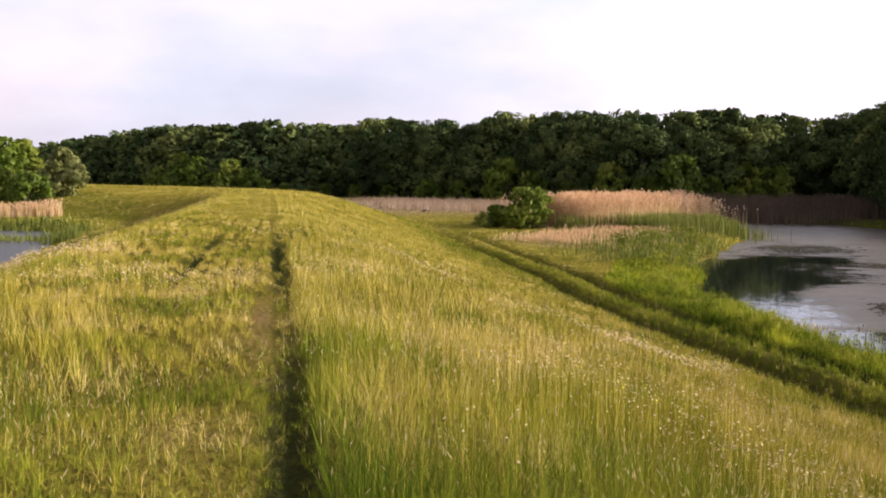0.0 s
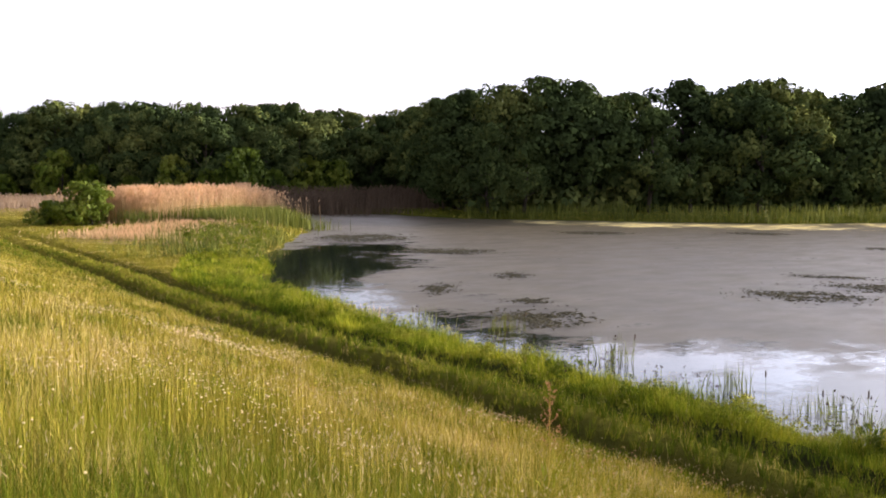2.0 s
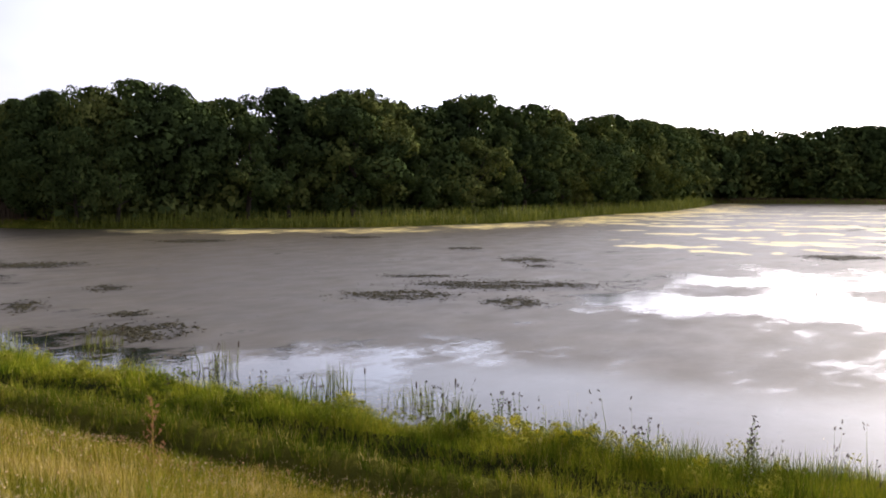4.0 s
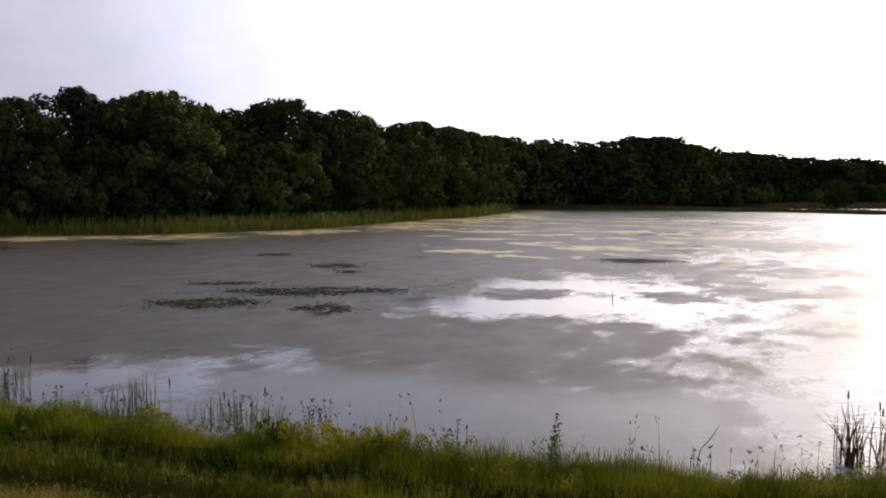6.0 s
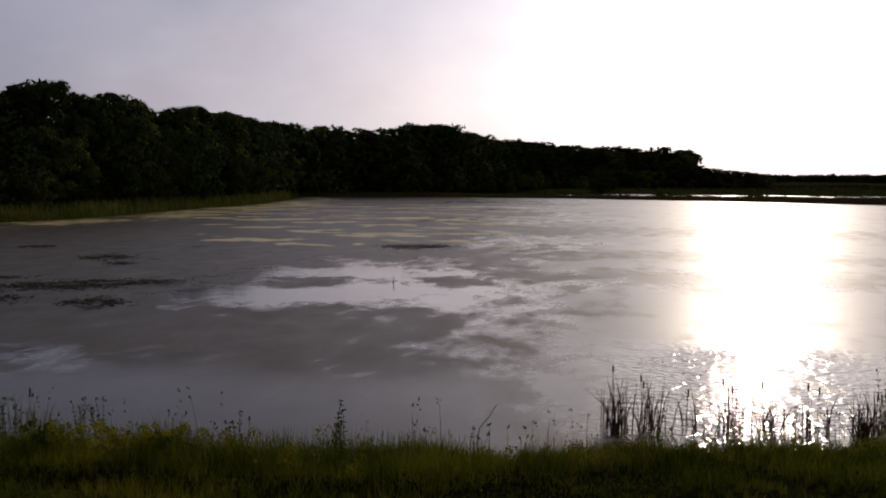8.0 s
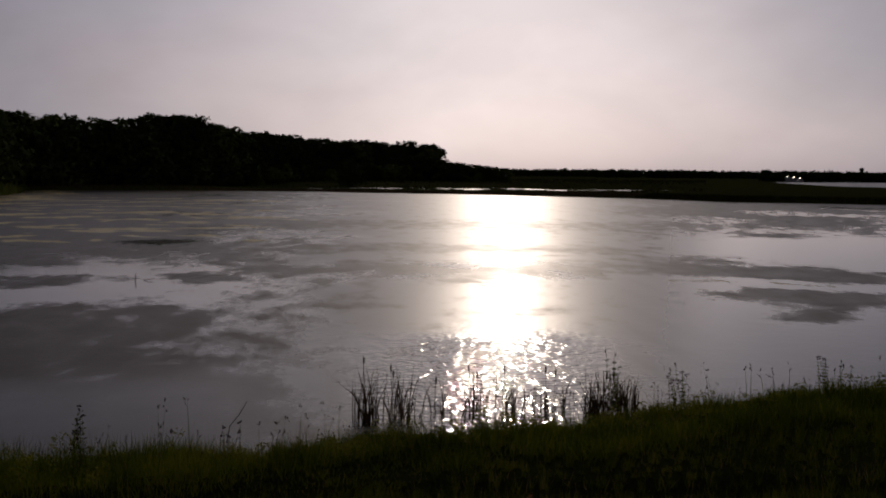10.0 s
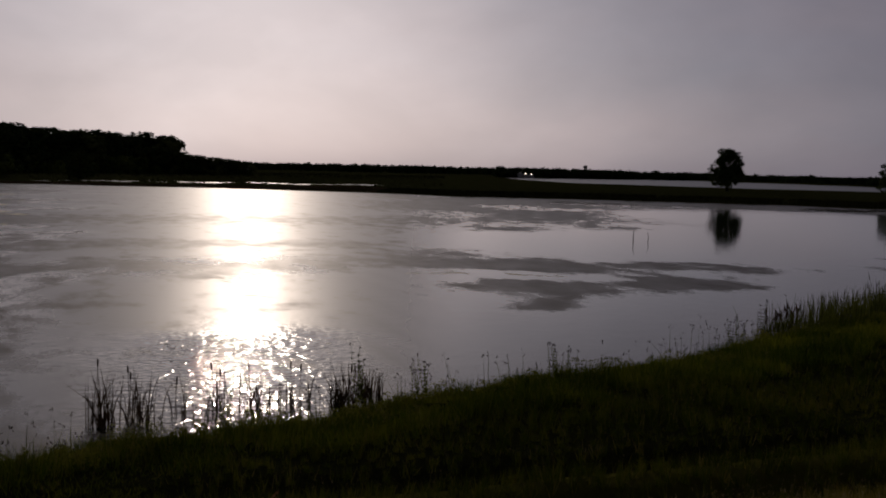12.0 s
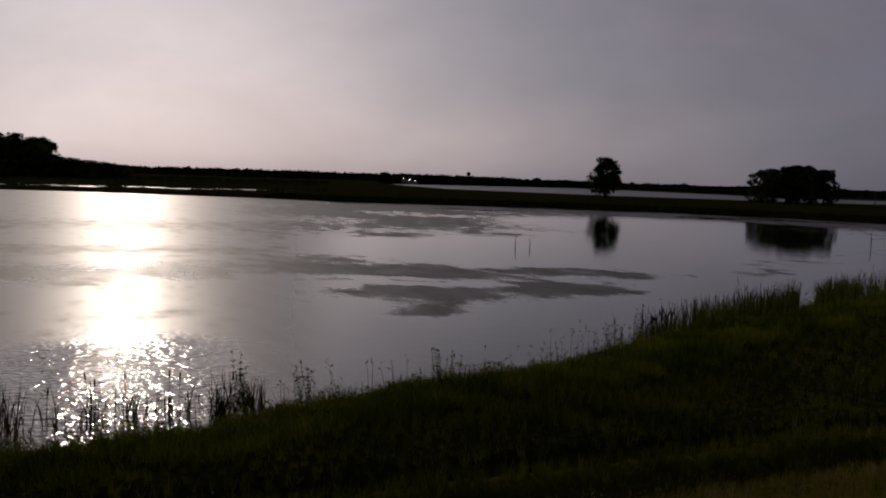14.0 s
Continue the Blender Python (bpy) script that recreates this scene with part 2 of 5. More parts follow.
WILLOW_LEAVES = leafy("willow_leaves", [(0.1, (0.12, 0.14, 0.04)), (0.9, (0.30, 0.30, 0.11))], 0.3, 0.5, 0.3, True)
WEED = leafy("floating_weed", [(0.1, (0.02, 0.022, 0.010)), (0.9, (0.09, 0.075, 0.03))], 0.1)
BARK = plain("bark", (0.03, 0.024, 0.02), (0.09, 0.07, 0.055), 4.0, 0.9, 0.0, 0.8)
DEADWOOD = plain("dead_wood", (0.10, 0.08, 0.065), (0.26, 0.21, 0.17), 5.0, 0.9, 0.0, 0.6)
TIN = plain("tin_roof", (0.62, 0.62, 0.62), (0.75, 0.74, 0.72), 0.8, 0.32, 1.0, 0.05)
ROOF = plain("grey_roof", (0.20, 0.19, 0.18), (0.32, 0.31, 0.30), 0.8, 0.7)
WHITE = plain("white_wall", (0.72, 0.72, 0.70), (0.84, 0.84, 0.82), 0.5, 0.6)
GROUND = ground_material()
POND = water_material("pond_water")
LAKE = water_material("open_water", False)

# ---- the plan, in metres; the water lies at height 0 ----
# axis of the dike
DIKE = np.array([(-0.7, -700), (-0.7, -60), (-0.7, 60), (-0.9, 95), (-3, 122), (-9, 148), (-20, 172), (-38, 194), (-70, 216), (-130, 238), (-500, 330)], float)
POND_EDGE = np.array([(18.0, 8), (17.8, 15), (18.1, 20), (18.0, 27), (19.0, 36), (20.2, 45), (22.5, 50), (28, 63), (44, 88), (50, 101), (52, 118), (64, 131), (73, 120), (74, 104), (87, 87), (99, 73),
                      (120, 66), (158, 68), (182, 66), (220, 72), (250, 79), (262, 52), (256, 9), (246, -5), (236, -28), (208, -60), (187, -72), (178, -89), (168, -105), (152, -122),
                      (129, -134), (111, -137), (80, -128), (58, -90), (38, -48), (31, -32), (28, -23.3), (24.4, -16.3), (22.6, -9), (21.2, -5), (19.6, 0), (18.4, 4)], float)
LAKE_EDGE = np.array([(618, -262), (655, -330), (655, -432), (520, -422), (412, -396), (330, -425), (210, -330), (205, -225), (240, -190), (300, -172), (420, -200)], float)
SIDE_POND = np.array([(-16.6, 55), (-16.8, 74), (-18.2, 92), (-21, 104), (-28, 110), (-45, 114), (-85, 108), (-80, 60), (-60, 20), (-30, 20), (-17.5, 40)], float)


def to_line(x, y, line):
    """Distance to a polyline, and to which side (right is positive)."""
    best, side = np.full(x.shape, 1e9), np.zeros(x.shape)
    for a, b in zip(line[:-1], line[1:]):
        e = b - a
        u = np.clip(((x - a[0]) * e[0] + (y - a[1]) * e[1]) / (e @ e), 0, 1)
        dx, dy = x - a[0] - u * e[0], y - a[1] - u * e[1]
        dist = np.hypot(dx, dy)
        near = dist < best
        best = np.where(near, dist, best)
        side = np.where(near, np.sign(e[1] * dx - e[0] * dy), side)
    return best * side


def to_shore(x, y, ring):
    """Distance to a closed outline, negative inside."""
    best, inside = np.full(x.shape, 1e9), np.zeros(x.shape, bool)
    for a, b in zip(ring, np.roll(ring, -1, 0)):
        e = b - a
        u = np.clip(((x - a[0]) * e[0] + (y - a[1]) * e[1]) / (e @ e), 0, 1)
        best = np.minimum(best, np.hypot(x - a[0] - u * e[0], y - a[1] - u * e[1]))
        if e[1]:
            inside ^= ((a[1] > y) != (b[1] > y)) & (x < e[0] * (y - a[1]) / e[1] + a[0])
    return np.where(inside, -best, best)


def waves(x, y, s, seed=0.0):
    """Smooth noise of about -1 to 1 with features s metres across."""
    x, y = x / s, y / s
    return (np.sin(1.7 * x + 0.9 * y + seed) + np.sin(-1.1 * x + 1.9 * y + 2.3 + 2 * seed) + np.sin(2.9 * x - 1.3 * y + 4.1 + seed) * 0.6
            + np.sin(0.6 * x + 3.3 * y + 1.2 - seed) * 0.6 + np.sin(4.3 * x + 3.9 * y + seed * 3) * 0.35) / 2.6


def smooth(v, a, b):
    u = np.clip((v - a) / (b - a), 0, 1)
    return u * u * (3 - 2 * u)


def ridge(v, at, half):
    return np.exp(-(((v - at) / half) ** 2))


def survey(x, y):
    """Height of the ground and what is known of it: across the dike, to the shore, ruts."""
    d = to_line(x, y, DIKE)
    shore = np.minimum(to_shore(x, y, POND_EDGE) + 0.5 * waves(x, y, 1.7) + 0.25 * waves(x, y, 0.6, 3.0), to_shore(x, y, SIDE_POND) + 0.5 * waves(x, y, 2.5))
    shore = np.minimum(shore, to_shore(x, y, LAKE_EDGE))
    far = np.hypot(x, y)
    base = np.where(shore > 0, np.minimum(0.75, 0.02 + 0.26 * shore), np.maximum(-1.4, 0.02 + 0.22 * shore))
    # low bank between the pond and the lake
    az = np.degrees(np.arctan2(x, y))
    bank = smooth(az, 96, 112) * smooth(shore, 2, 22) * smooth(far, 150, 190) * (1 - smooth(far, 420, 700)) * (az < 175)
    base = base + smooth(far, 140, 420) * 0.5 * (shore > 3) * ((az < 104) | (az > 175)) + bank * 0.95
    # wet slivers behind the far reeds
    low = smooth(az, 80, 84) * (1 - smooth(az, 108, 112)) * smooth(far, 225, 238) * (1 - smooth(far, 335, 352)) * (shore > 0)
    base = base * (1 - low) + np.minimum(base, 0.12) * low
    pools = low * ridge(far, 308, 10) * smooth(waves(az * 0.8, far * 0.12, 1.0, 1.0) + 0.6 * waves(az * 2.9, far * 0.2, 1.0, 4.0), 0.05, 0.35) * smooth(az, 86, 89)
    base = base - pools * 0.5
    left, right = np.clip((-d - 2.8) / (9.4 + 24.0 * smooth(y, 105, 150)), 0, 1), np.clip((d - 1.0 - 5.5 * smooth(y, 60, 112)) / 11.6, 0, 1)
    fall = np.where(d < 0, 0.5 * left + 0.5 * left * left * (3 - 2 * left), 0.72 * right + 0.28 * right * right * (3 - 2 * right))
    top = 4.0 - 3.25 * fall
    z = base + np.maximum(0, top - 0.75)
    shift = 0.045 * np.maximum(0, y - 28) + 0.26 * waves(x * 0, y, 8.0)
    run = 0.15 + 0.85 * np.maximum(1 - smooth(y, 8, 10), ridge(y, 20, 6.5)) + 0.2 * waves(x * 0, y, 0.8, 3.0)
    rut_top = np.maximum(ridge(d, 0.82 + 0.06 * waves(x * 0, y, 2.0, 2.0), 0.15 + 0.03 * waves(x * 0, y, 0.7, 5.0)) * np.clip(run, 0, 1), ridge(d, -0.8 + 0.08 * waves(x, y, 3.0, 1.0), 0.15) * np.maximum(ridge(y, 20, 6), 0.25 * smooth(y, 24, 60)))
    rut_toe = np.maximum(ridge(d, 15.05 + shift, 0.42), ridge(d, 13.05 + shift, 0.25) * 0.75) * (y < 95)
    z = z - 0.10 * rut_top - 0.40 * rut_toe + 0.14 * ridge(d, 14.05 + shift, 0.6) * (y < 95)
    z = z + (0.04 * waves(x, y, 1.1) + 0.05 * waves(x, y, 3.7, 2.0)) * (np.abs(d) < 40)
    return z, d, shore, rut_top, rut_toe


def ground_height(x, y):
    return survey(np.atleast_1d(np.asarray(x, float)), np.atleast_1d(np.asarray(y, float)))[0]


def mesh_of(name, v, quads=None, tris=None, materials=(), slots=None, soft=False):
    """A mesh from arrays of places and of four- and three-cornered faces."""
    me = bpy.data.meshes.new(name)
    quads = np.zeros((0, 4), int) if quads is None else np.asarray(quads)
    tris = np.zeros((0, 3), int) if tris is None else np.asarray(tris)
    me.vertices.add(len(v))
    me.vertices.foreach_set("co", np.asarray(v, np.float32).ravel())
    loops = np.concatenate([quads.ravel(), tris.ravel()]).astype(np.int32)
    me.loops.add(len(loops))
    me.loops.foreach_set("vertex_index", loops)
    starts = np.concatenate([np.arange(len(quads)) * 4, len(quads) * 4 + np.arange(len(tris)) * 3]).astype(np.int32)
    me.polygons.add(len(starts))
    me.polygons.foreach_set("loop_start", starts)
    for m in materials:
        me.materials.append(m)
    if slots is not None:
        me.polygons.foreach_set("material_index", np.asarray(slots, np.int32))
    me.polygons.foreach_set("use_smooth", np.full(len(starts), soft))
    me.update(calc_edges=True)
    return me


def part(name, me, parent, label=""):
    ob = new(name, me)
    ob.parent = parent
    if label:
        tagged(ob, label)
    return ob


def weights(me, **fields):
    for k, v in fields.items():
        me.attributes.new(k, "FLOAT", "POINT").data.foreach_set("value", np.asarray(v, np.float32))


# ---- ground: one sheet from the feet to the horizon ----
def build_ground():
    az = np.concatenate([np.arange(-24, 146, 0.45), np.arange(146, 336, 5.0)])
    r = [0.0]
    step = 0.35
    while r[-1] < 4500:
        r.append(r[-1] + max(step, r[-1] * 0.018))
    r = np.array(r[1:])
    A, R = np.meshgrid(np.radians(az), r)
    x, y = (np.sin(A) * R).ravel(), (np.cos(A) * R).ravel()
    z, d, shore, rt, rb = survey(x, y)
    n, k = len(az), len(r)
    i, j = np.meshgrid(np.arange(n), np.arange(k - 1))
    i2 = (i + 1) % n
    quads = np.stack([j * n + i, j * n + i2, (j + 1) * n + i2, (j + 1) * n + i], -1).reshape(-1, 4)[:, ::-1]
    hub = len(x)
    v = np.column_stack([np.append(x, 0), np.append(y, 0), np.append(z, ground_height(0, 0)[0])])
    tris = np.stack([np.arange(n), np.full(n, hub), (np.arange(n) + 1) % n], -1)[:, ::-1]
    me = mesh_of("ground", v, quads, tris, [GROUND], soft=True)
    far = np.hypot(x, y)
    lush = np.where(d > 0, smooth(d, 10.5, 13) * (0.55 + 0.45 * smooth(d, 15.0, 15.6)) * (1 - 0.65 * smooth(y, 28, 48)), smooth(-d, 11, 14) * 0.6)
    lush = np.maximum(lush, smooth(far, 180, 260) * 0.9 * smooth(np.abs(d), 14, 18))
    lush = np.maximum(lush, smooth(far, 100, 130) * 0.9 * smooth(d, 38, 46))
    bare = np.maximum(np.maximum(rt, 0.8 * ridge(d, 0.58, 0.2)) * np.maximum(ridge(y, 12.0, 3.2), 0.4 * smooth(y, 24, 40) * (rt > 0.1)), 0.5 * ridge(d, 0.2, 0.3) * (1 - smooth(y, 7, 10)) * smooth(waves(x, y, 0.8, 1.0), -0.2, 0.5))
    patch = ((x - 26) / 9) ** 2 + ((y - 76) / 12) ** 2
    dry = np.maximum(1 - smooth(patch, 0.3, 1.0), smooth(x, 12, 18) * (1 - smooth(x, 40, 48)) * ridge(y, 150, 18))
    # dark green in the rut also stands for shade of overhanging grass
    lush = np.maximum(lush, rt * 0.9)
    # thatch and mud plus painted shade: near grass, ruts, far flats against the sun
    weights(me, lush=np.append(lush, 0), bare=np.append(bare, 0), dry=np.append(dry, 0), thatch_shade=np.append(np.maximum((1 - smooth(far, 25, 60)) * np.where((d > 0.95) & (d < 12), 0.7, np.where(d > 15.3, 1.0 - 0.9 * smooth(y, 26, 40), np.where(rt > 0.25, 0.9, 0.35))) * (1 - np.clip(bare * 1.3, 0, 1)) * (1 - dry), smooth(np.degrees(np.arctan2(x, y)), 78, 86) * smooth(far, 130, 165) * (x > 0)) + 0.9 * rb * (y < 60), 0))
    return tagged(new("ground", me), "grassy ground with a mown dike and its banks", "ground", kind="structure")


build_ground()


# ---- water ----
# leads and islands in the skin of weed: bearing, distance, half width in degrees, half depth, weight
OPEN = [(73.4, 47.5, 8.4, 4.4, -0.85), (75.8, 57.4, 6.8, 4.4, -0.72), (84.0, 50.0, 4.0, 6.0, -0.35), (78.0, 66.0, 5.0, 4.0, -0.3), (83.3, 40.0, 3.0, 5.0, -0.4), (55.5, 32.5, 9.0, 2.4, -0.35), (117.9, 37.0, 13.0, 11.0, -0.6), (119.5, 84.0, 14.0, 22.0, -0.7),
        (112.4, 52.8, 8.0, 2.6, -0.6), (127, 56.0, 6.0, 18.0, -0.5), (28.2, 66.0, 4.0, 15.0, -0.44), (30.2, 76.0, 3.4, 5.0, -0.4), (31.5, 62.0, 2.6, 4.0, -0.3), (135.0, 110.0, 9.0, 45.0, -0.7), (126.0, 135.0, 7.0, 24.0, -0.7), (99.5, 76.0, 5.6, 4.6, -0.75), (100.0, 50.3, 7.0, 3.2, -0.8), (103.6, 35.7, 2.2, 1.6, -0.6), (94.0, 100.0, 3.5, 5.0, -0.6), (103.0, 118.0, 4.0, 8.0, -0.6), (93.5, 38.5, 2.0, 1.5, -0.5)]
SKIN = [(73.0, 52.4, 2.1, 3.0, 0.6), (81.4, 52.8, 1.7, 2.6, 0.6), (112.7, 58.2, 5.6, 2.6, 0.75), (114.9, 48.2, 3.3, 2.4, 0.7), (125.2, 61.2, 4.4, 3.2, 0.85), (124.8, 51.4, 3.9, 4.0, 0.85), (116.2, 40.6, 2.6, 2.0, 0.6),
        (113.6, 94.0, 2.0, 4.0, 0.6), (120.0, 100.0, 2.2, 5.0, 0.55), (83.4, 37.3, 4.4, 3.6, 0.4)]
SCUM = [(69.7, 87.5, 2.8, 4.2), (79.9, 131.0, 6.0, 9.0), (78.5, 96.3, 4.3, 7.0), (71.0, 130.0, 2.2, 6.0), (82.0, 179.0, 4.0, 10.0), (83.5, 116.0, 3.5, 8.0), (113.0, 53.0, 7.0, 2.0)]


# patches of floating weed: bearing, distance, half width in degrees, half depth
MATS = [(54.6, 49.1, 3.4, 1.6), (61.3, 46.0, 1.8, 1.5), (60.7, 53.9, 5.6, 1.7), (56.1, 58.9, 2.2, 0.7), (62.1, 71.4, 1.4, 1.6), (62.7, 66.0, 0.8, 0.9), (39.9, 38.8, 3.1, 1.8), (34.2, 48.7, 1.1, 1.5),
        (39.5, 44.1, 1.4, 0.8), (43.1, 97.7, 1.8, 1.6), (58.5, 83.6, 0.9, 1.0), (29.7, 88.0, 2.5, 4.0), (34.7, 72.5, 2.5, 1.8), (38.4, 55.4, 1.0, 1.3), (79.3, 78.8, 2.2, 1.6), (52.0, 101.0, 1.4, 1.3)]


def build_pond():
    xs, ys = np.arange(14, 268, 1.5), np.arange(-142, 136, 1.5)
    X, Y = np.meshgrid(xs, ys)
    x, y = X.ravel(), Y.ravel()
    n, k = len(xs), len(ys)
    i, j = np.meshgrid(np.arange(n - 1), np.arange(k - 1))
    quads = np.stack([j * n + i, j * n + i + 1, (j + 1) * n + i + 1, (j + 1) * n + i], -1).reshape(-1, 4)
    deep = -to_shore(x, y, POND_EDGE)
    far, az = np.hypot(x, y), np.degrees(np.arctan2(x, y))
    # open water: a rim along the near bank and leads across the skin
    rim = 1 - smooth(np.abs(to_line(x, y, np.concatenate([POND_EDGE[-9:], POND_EDGE[:8]]))) + 1.3 * waves(x, y, 5.0, 1.0) + 3.5 * smooth(y, 14, 30), 5.5, 10.5)
    calm = smooth(az, 50, 60) * (1 - smooth(az, 82, 90))
    film = 0.82 - (0.5 - 0.5 * calm + 0.12 * smooth(az, 86, 92)) * rim
    thin = rim * 0.55 * smooth(az, 30, 60) * (1 - smooth(az, 82, 90))
    for a, r, wide, deepth, w in OPEN + SKIN:
        film += w * np.exp(-(((az - a) / wide) ** 4 + ((far - r) / deepth) ** 2))
    film += 0.22 * waves(az * 0.7, far * 0.3, 1.0, 4.0) * smooth(az, 58, 64) * smooth(far, 36, 42) * (1 - smooth(far, 78, 90))
    film -= 0.30 * smooth(az, 72, 84) * smooth(waves(x * 0.7, y, 9.0, 2.5), -0.2, 0.6)
    bank = to_line(x, y, POND_EDGE[13:21])
    scum = 0.66 * np.exp(-((np.abs(bank) - 6.5) / 10.0) ** 2) * smooth(az, 34, 42) * (0.86 + 0.32 * waves(x, y, 5.0, 3.0))
    for a, r, wide, deepth in SCUM:
        scum += 0.6 * np.exp(-(((az - a) / wide) ** 4 + ((far - r) / (deepth * 0.5)) ** 2))
    drift = waves(az * 0.4, far * 0.34, 1.0, 2.0) + 0.6 * waves(az * 1.0, far * 0.7, 1.0, 3.0)
    band = ridge(far + 3.0 * waves(az * 0.4, far * 0.06, 1.0, 2.0), 56, 4.0) + ridge(far, 72, 4.0) + 0.8 * ridge(far, 104, 9.0) + 0.7 * ridge(far, 41, 1.5) * smooth(waves(az * 0.6, far * 0.2, 1.0, 3.0), -0.1, 0.4)
    veer = az + 2.2 * waves(az * 0.25, far * 0.13, 1.0, 7.0) + 1.2 * waves(az * 0.6, far * 0.4, 1.0, 2.0)
    sunny = smooth(veer, 79, 92) * (1 - smooth(az, 106, 114))
    stir = smooth(veer, 87, 94) * (1 - smooth(az, 101, 107))
    broken = smooth(veer, 80, 92) * (1 - smooth(az, 103, 108))
    film = film * (1 - broken) + broken * np.clip(0.27 + 0.5 * band + 0.12 * waves(az * 1.1, far * 0.3, 1.0, 6.0), 0.1, 0.78)
    scum += 0.9 * smooth(drift, 0.15, 0.75) * smooth(az, 65, 69) * (1 - smooth(az, 84, 90)) * smooth(far, 72, 84) * (1 - smooth(far, 185, 215))
    breeze = far + 2.0 * waves(az * 0.5, far * 0.1, 1.0, 1.0) + 1.2 * waves(az * 1.7, far * 0.3, 1.0, 5.0)
    windy = np.clip(1 - smooth(breeze, 31, 36) + 0.6 * ridge(breeze, 56, 4.5), 0, 1)
    windy = windy * stir
    ripple = 0.05 + 0.95 * windy
    rough = 0.06 * smooth(az, 40, 60) * (1 - smooth(az, 104, 115)) * (1 - windy) + 0.03 * windy + 0.25 * sunny * (1 - windy)
    me = mesh_of("pond_water", np.column_stack([x, y, 0 * x]), quads, None, [POND])
    stain = np.zeros(len(x))
    for a, r, wide, deepth in MATS:
        stain = np.maximum(stain, 0.85 * np.exp(-(((az - a) / (wide * 1.15)) ** 4 + ((far - r) / (deepth * 1.8)) ** 2)))
    weights(me, film=film, scum=scum, ripple=ripple, stain=stain, rough=rough, thin=thin)
    tagged(new("pond_water", me), "still grey pond water under a skin of weed", "water", kind="structure")


def build_sheet(name, x0, y0, x1, y1, label):
    me = mesh_of(name, np.array([(x0, y0, 0), (x1, y0, 0), (x1, y1, 0), (x0, y1, 0)]), [(0, 1, 2, 3)], None, [LAKE])
    tagged(new(name, me), label, "water", kind="structure")


build_pond()
build_sheet("lake_water", 268, -460, 700, 60, "pale open lake beyond the low bank")
build_sheet("lake_water", 180, -460, 268, -142, "pale open lake beyond the low bank")
build_sheet("side_pond_water", -95, 10, -12, 122, "small still pool beside the dike")


# ---- building blocks for plants ----
rng = np.random.default_rng(7)


def unit(v):
    return v / np.maximum(np.linalg.norm(v, axis=-1, keepdims=True), 1e-9)


def slivers(base, height, width, lean=0.4):
    """Far grass: one pointed blade of three corners each."""
    n = len(base)
    a = rng.uniform(0, 2 * np.pi, n)
    side = np.column_stack([np.cos(a), np.sin(a), 0 * a]) * np.asarray(width)[:, None] / 2
    way = unit(np.column_stack([rng.normal(0, lean, n), rng.normal(0, lean, n), np.ones(n)]))
    v = np.stack([base - side, base + side, base + way * np.asarray(height)[:, None]], 1).reshape(-1, 3)
    return v, None, np.arange(n * 3).reshape(-1, 3)


def blades(base, height, width, lean=0.35, curl=0.6):
    """Grass blades or reed leaves: one tapered strip of five corners each. Returns places, quads, tris."""
    n = len(base)
    a, b = rng.uniform(0, 2 * np.pi, n), rng.uniform(0, 2 * np.pi, n)
    side = np.column_stack([np.cos(a), np.sin(a), 0 * a]) * np.asarray(width)[:, None] / 2
    tilt = np.abs(rng.normal(0, lean, n))
    way = np.column_stack([np.cos(b) * tilt, np.sin(b) * tilt, np.ones(n)])
    h = np.asarray(height)[:, None]
    mid = base + unit(way) * h * 0.55
    way2 = way + np.column_stack([np.cos(b) * curl * tilt, np.sin(b) * curl * tilt, -0.25 * tilt])
    tip = mid + unit(way2) * h * 0.45
    v = np.stack([base - side, base + side, mid + side * 0.8, mid - side * 0.8, tip], 1).reshape(-1, 3)
    k = np.arange(n)[:, None] * 5
    return v, k + [0, 1, 2, 3], k + [3, 2, 4]


def heads(tip, length, width, droop=0.25):
    """Seed heads or plumes: two crossed spindles each."""
    n = len(tip)
    a = rng.uniform(0, np.pi, n)
    lean = np.column_stack([rng.normal(0, droop, n), rng.normal(0, droop, n), np.ones(n)])
    up = unit(lean) * np.asarray(length)[:, None]
    s = np.column_stack([np.cos(a), np.sin(a), 0 * a]) * np.asarray(width)[:, None] / 2
    t = np.column_stack([-np.sin(a), np.cos(a), 0 * a]) * np.asarray(width)[:, None] / 2
    v = np.stack([tip, tip + up * 0.4 + s, tip + up, tip + up * 0.4 - s, tip + up * 0.4 + t, tip + up * 0.4 - t], 1).reshape(-1, 3)
    k = np.arange(n)[:, None] * 6
    return v, np.concatenate([k + [0, 1, 2, 3], k + [0, 4, 2, 5]])


def gathered(*pieces):
    """Joins pieces (places, quads, tris, slot) into one set of arrays."""
    v, q, t, sq, st, n = [], [], [], [], [], 0
    for pv, pq, pt, slot in pieces:
        v.append(pv)
        if pq is not None and len(pq):
            q.append(np.asarray(pq) + n)
            sq.append(np.full(len(pq), slot))
        if pt is not None and len(pt):
            t.append(np.asarray(pt) + n)
            st.append(np.full(len(pt), slot))
        n += len(pv)
    return (np.concatenate(v), np.concatenate(q) if q else None, np.concatenate(t) if t else None, np.concatenate(sq + st))


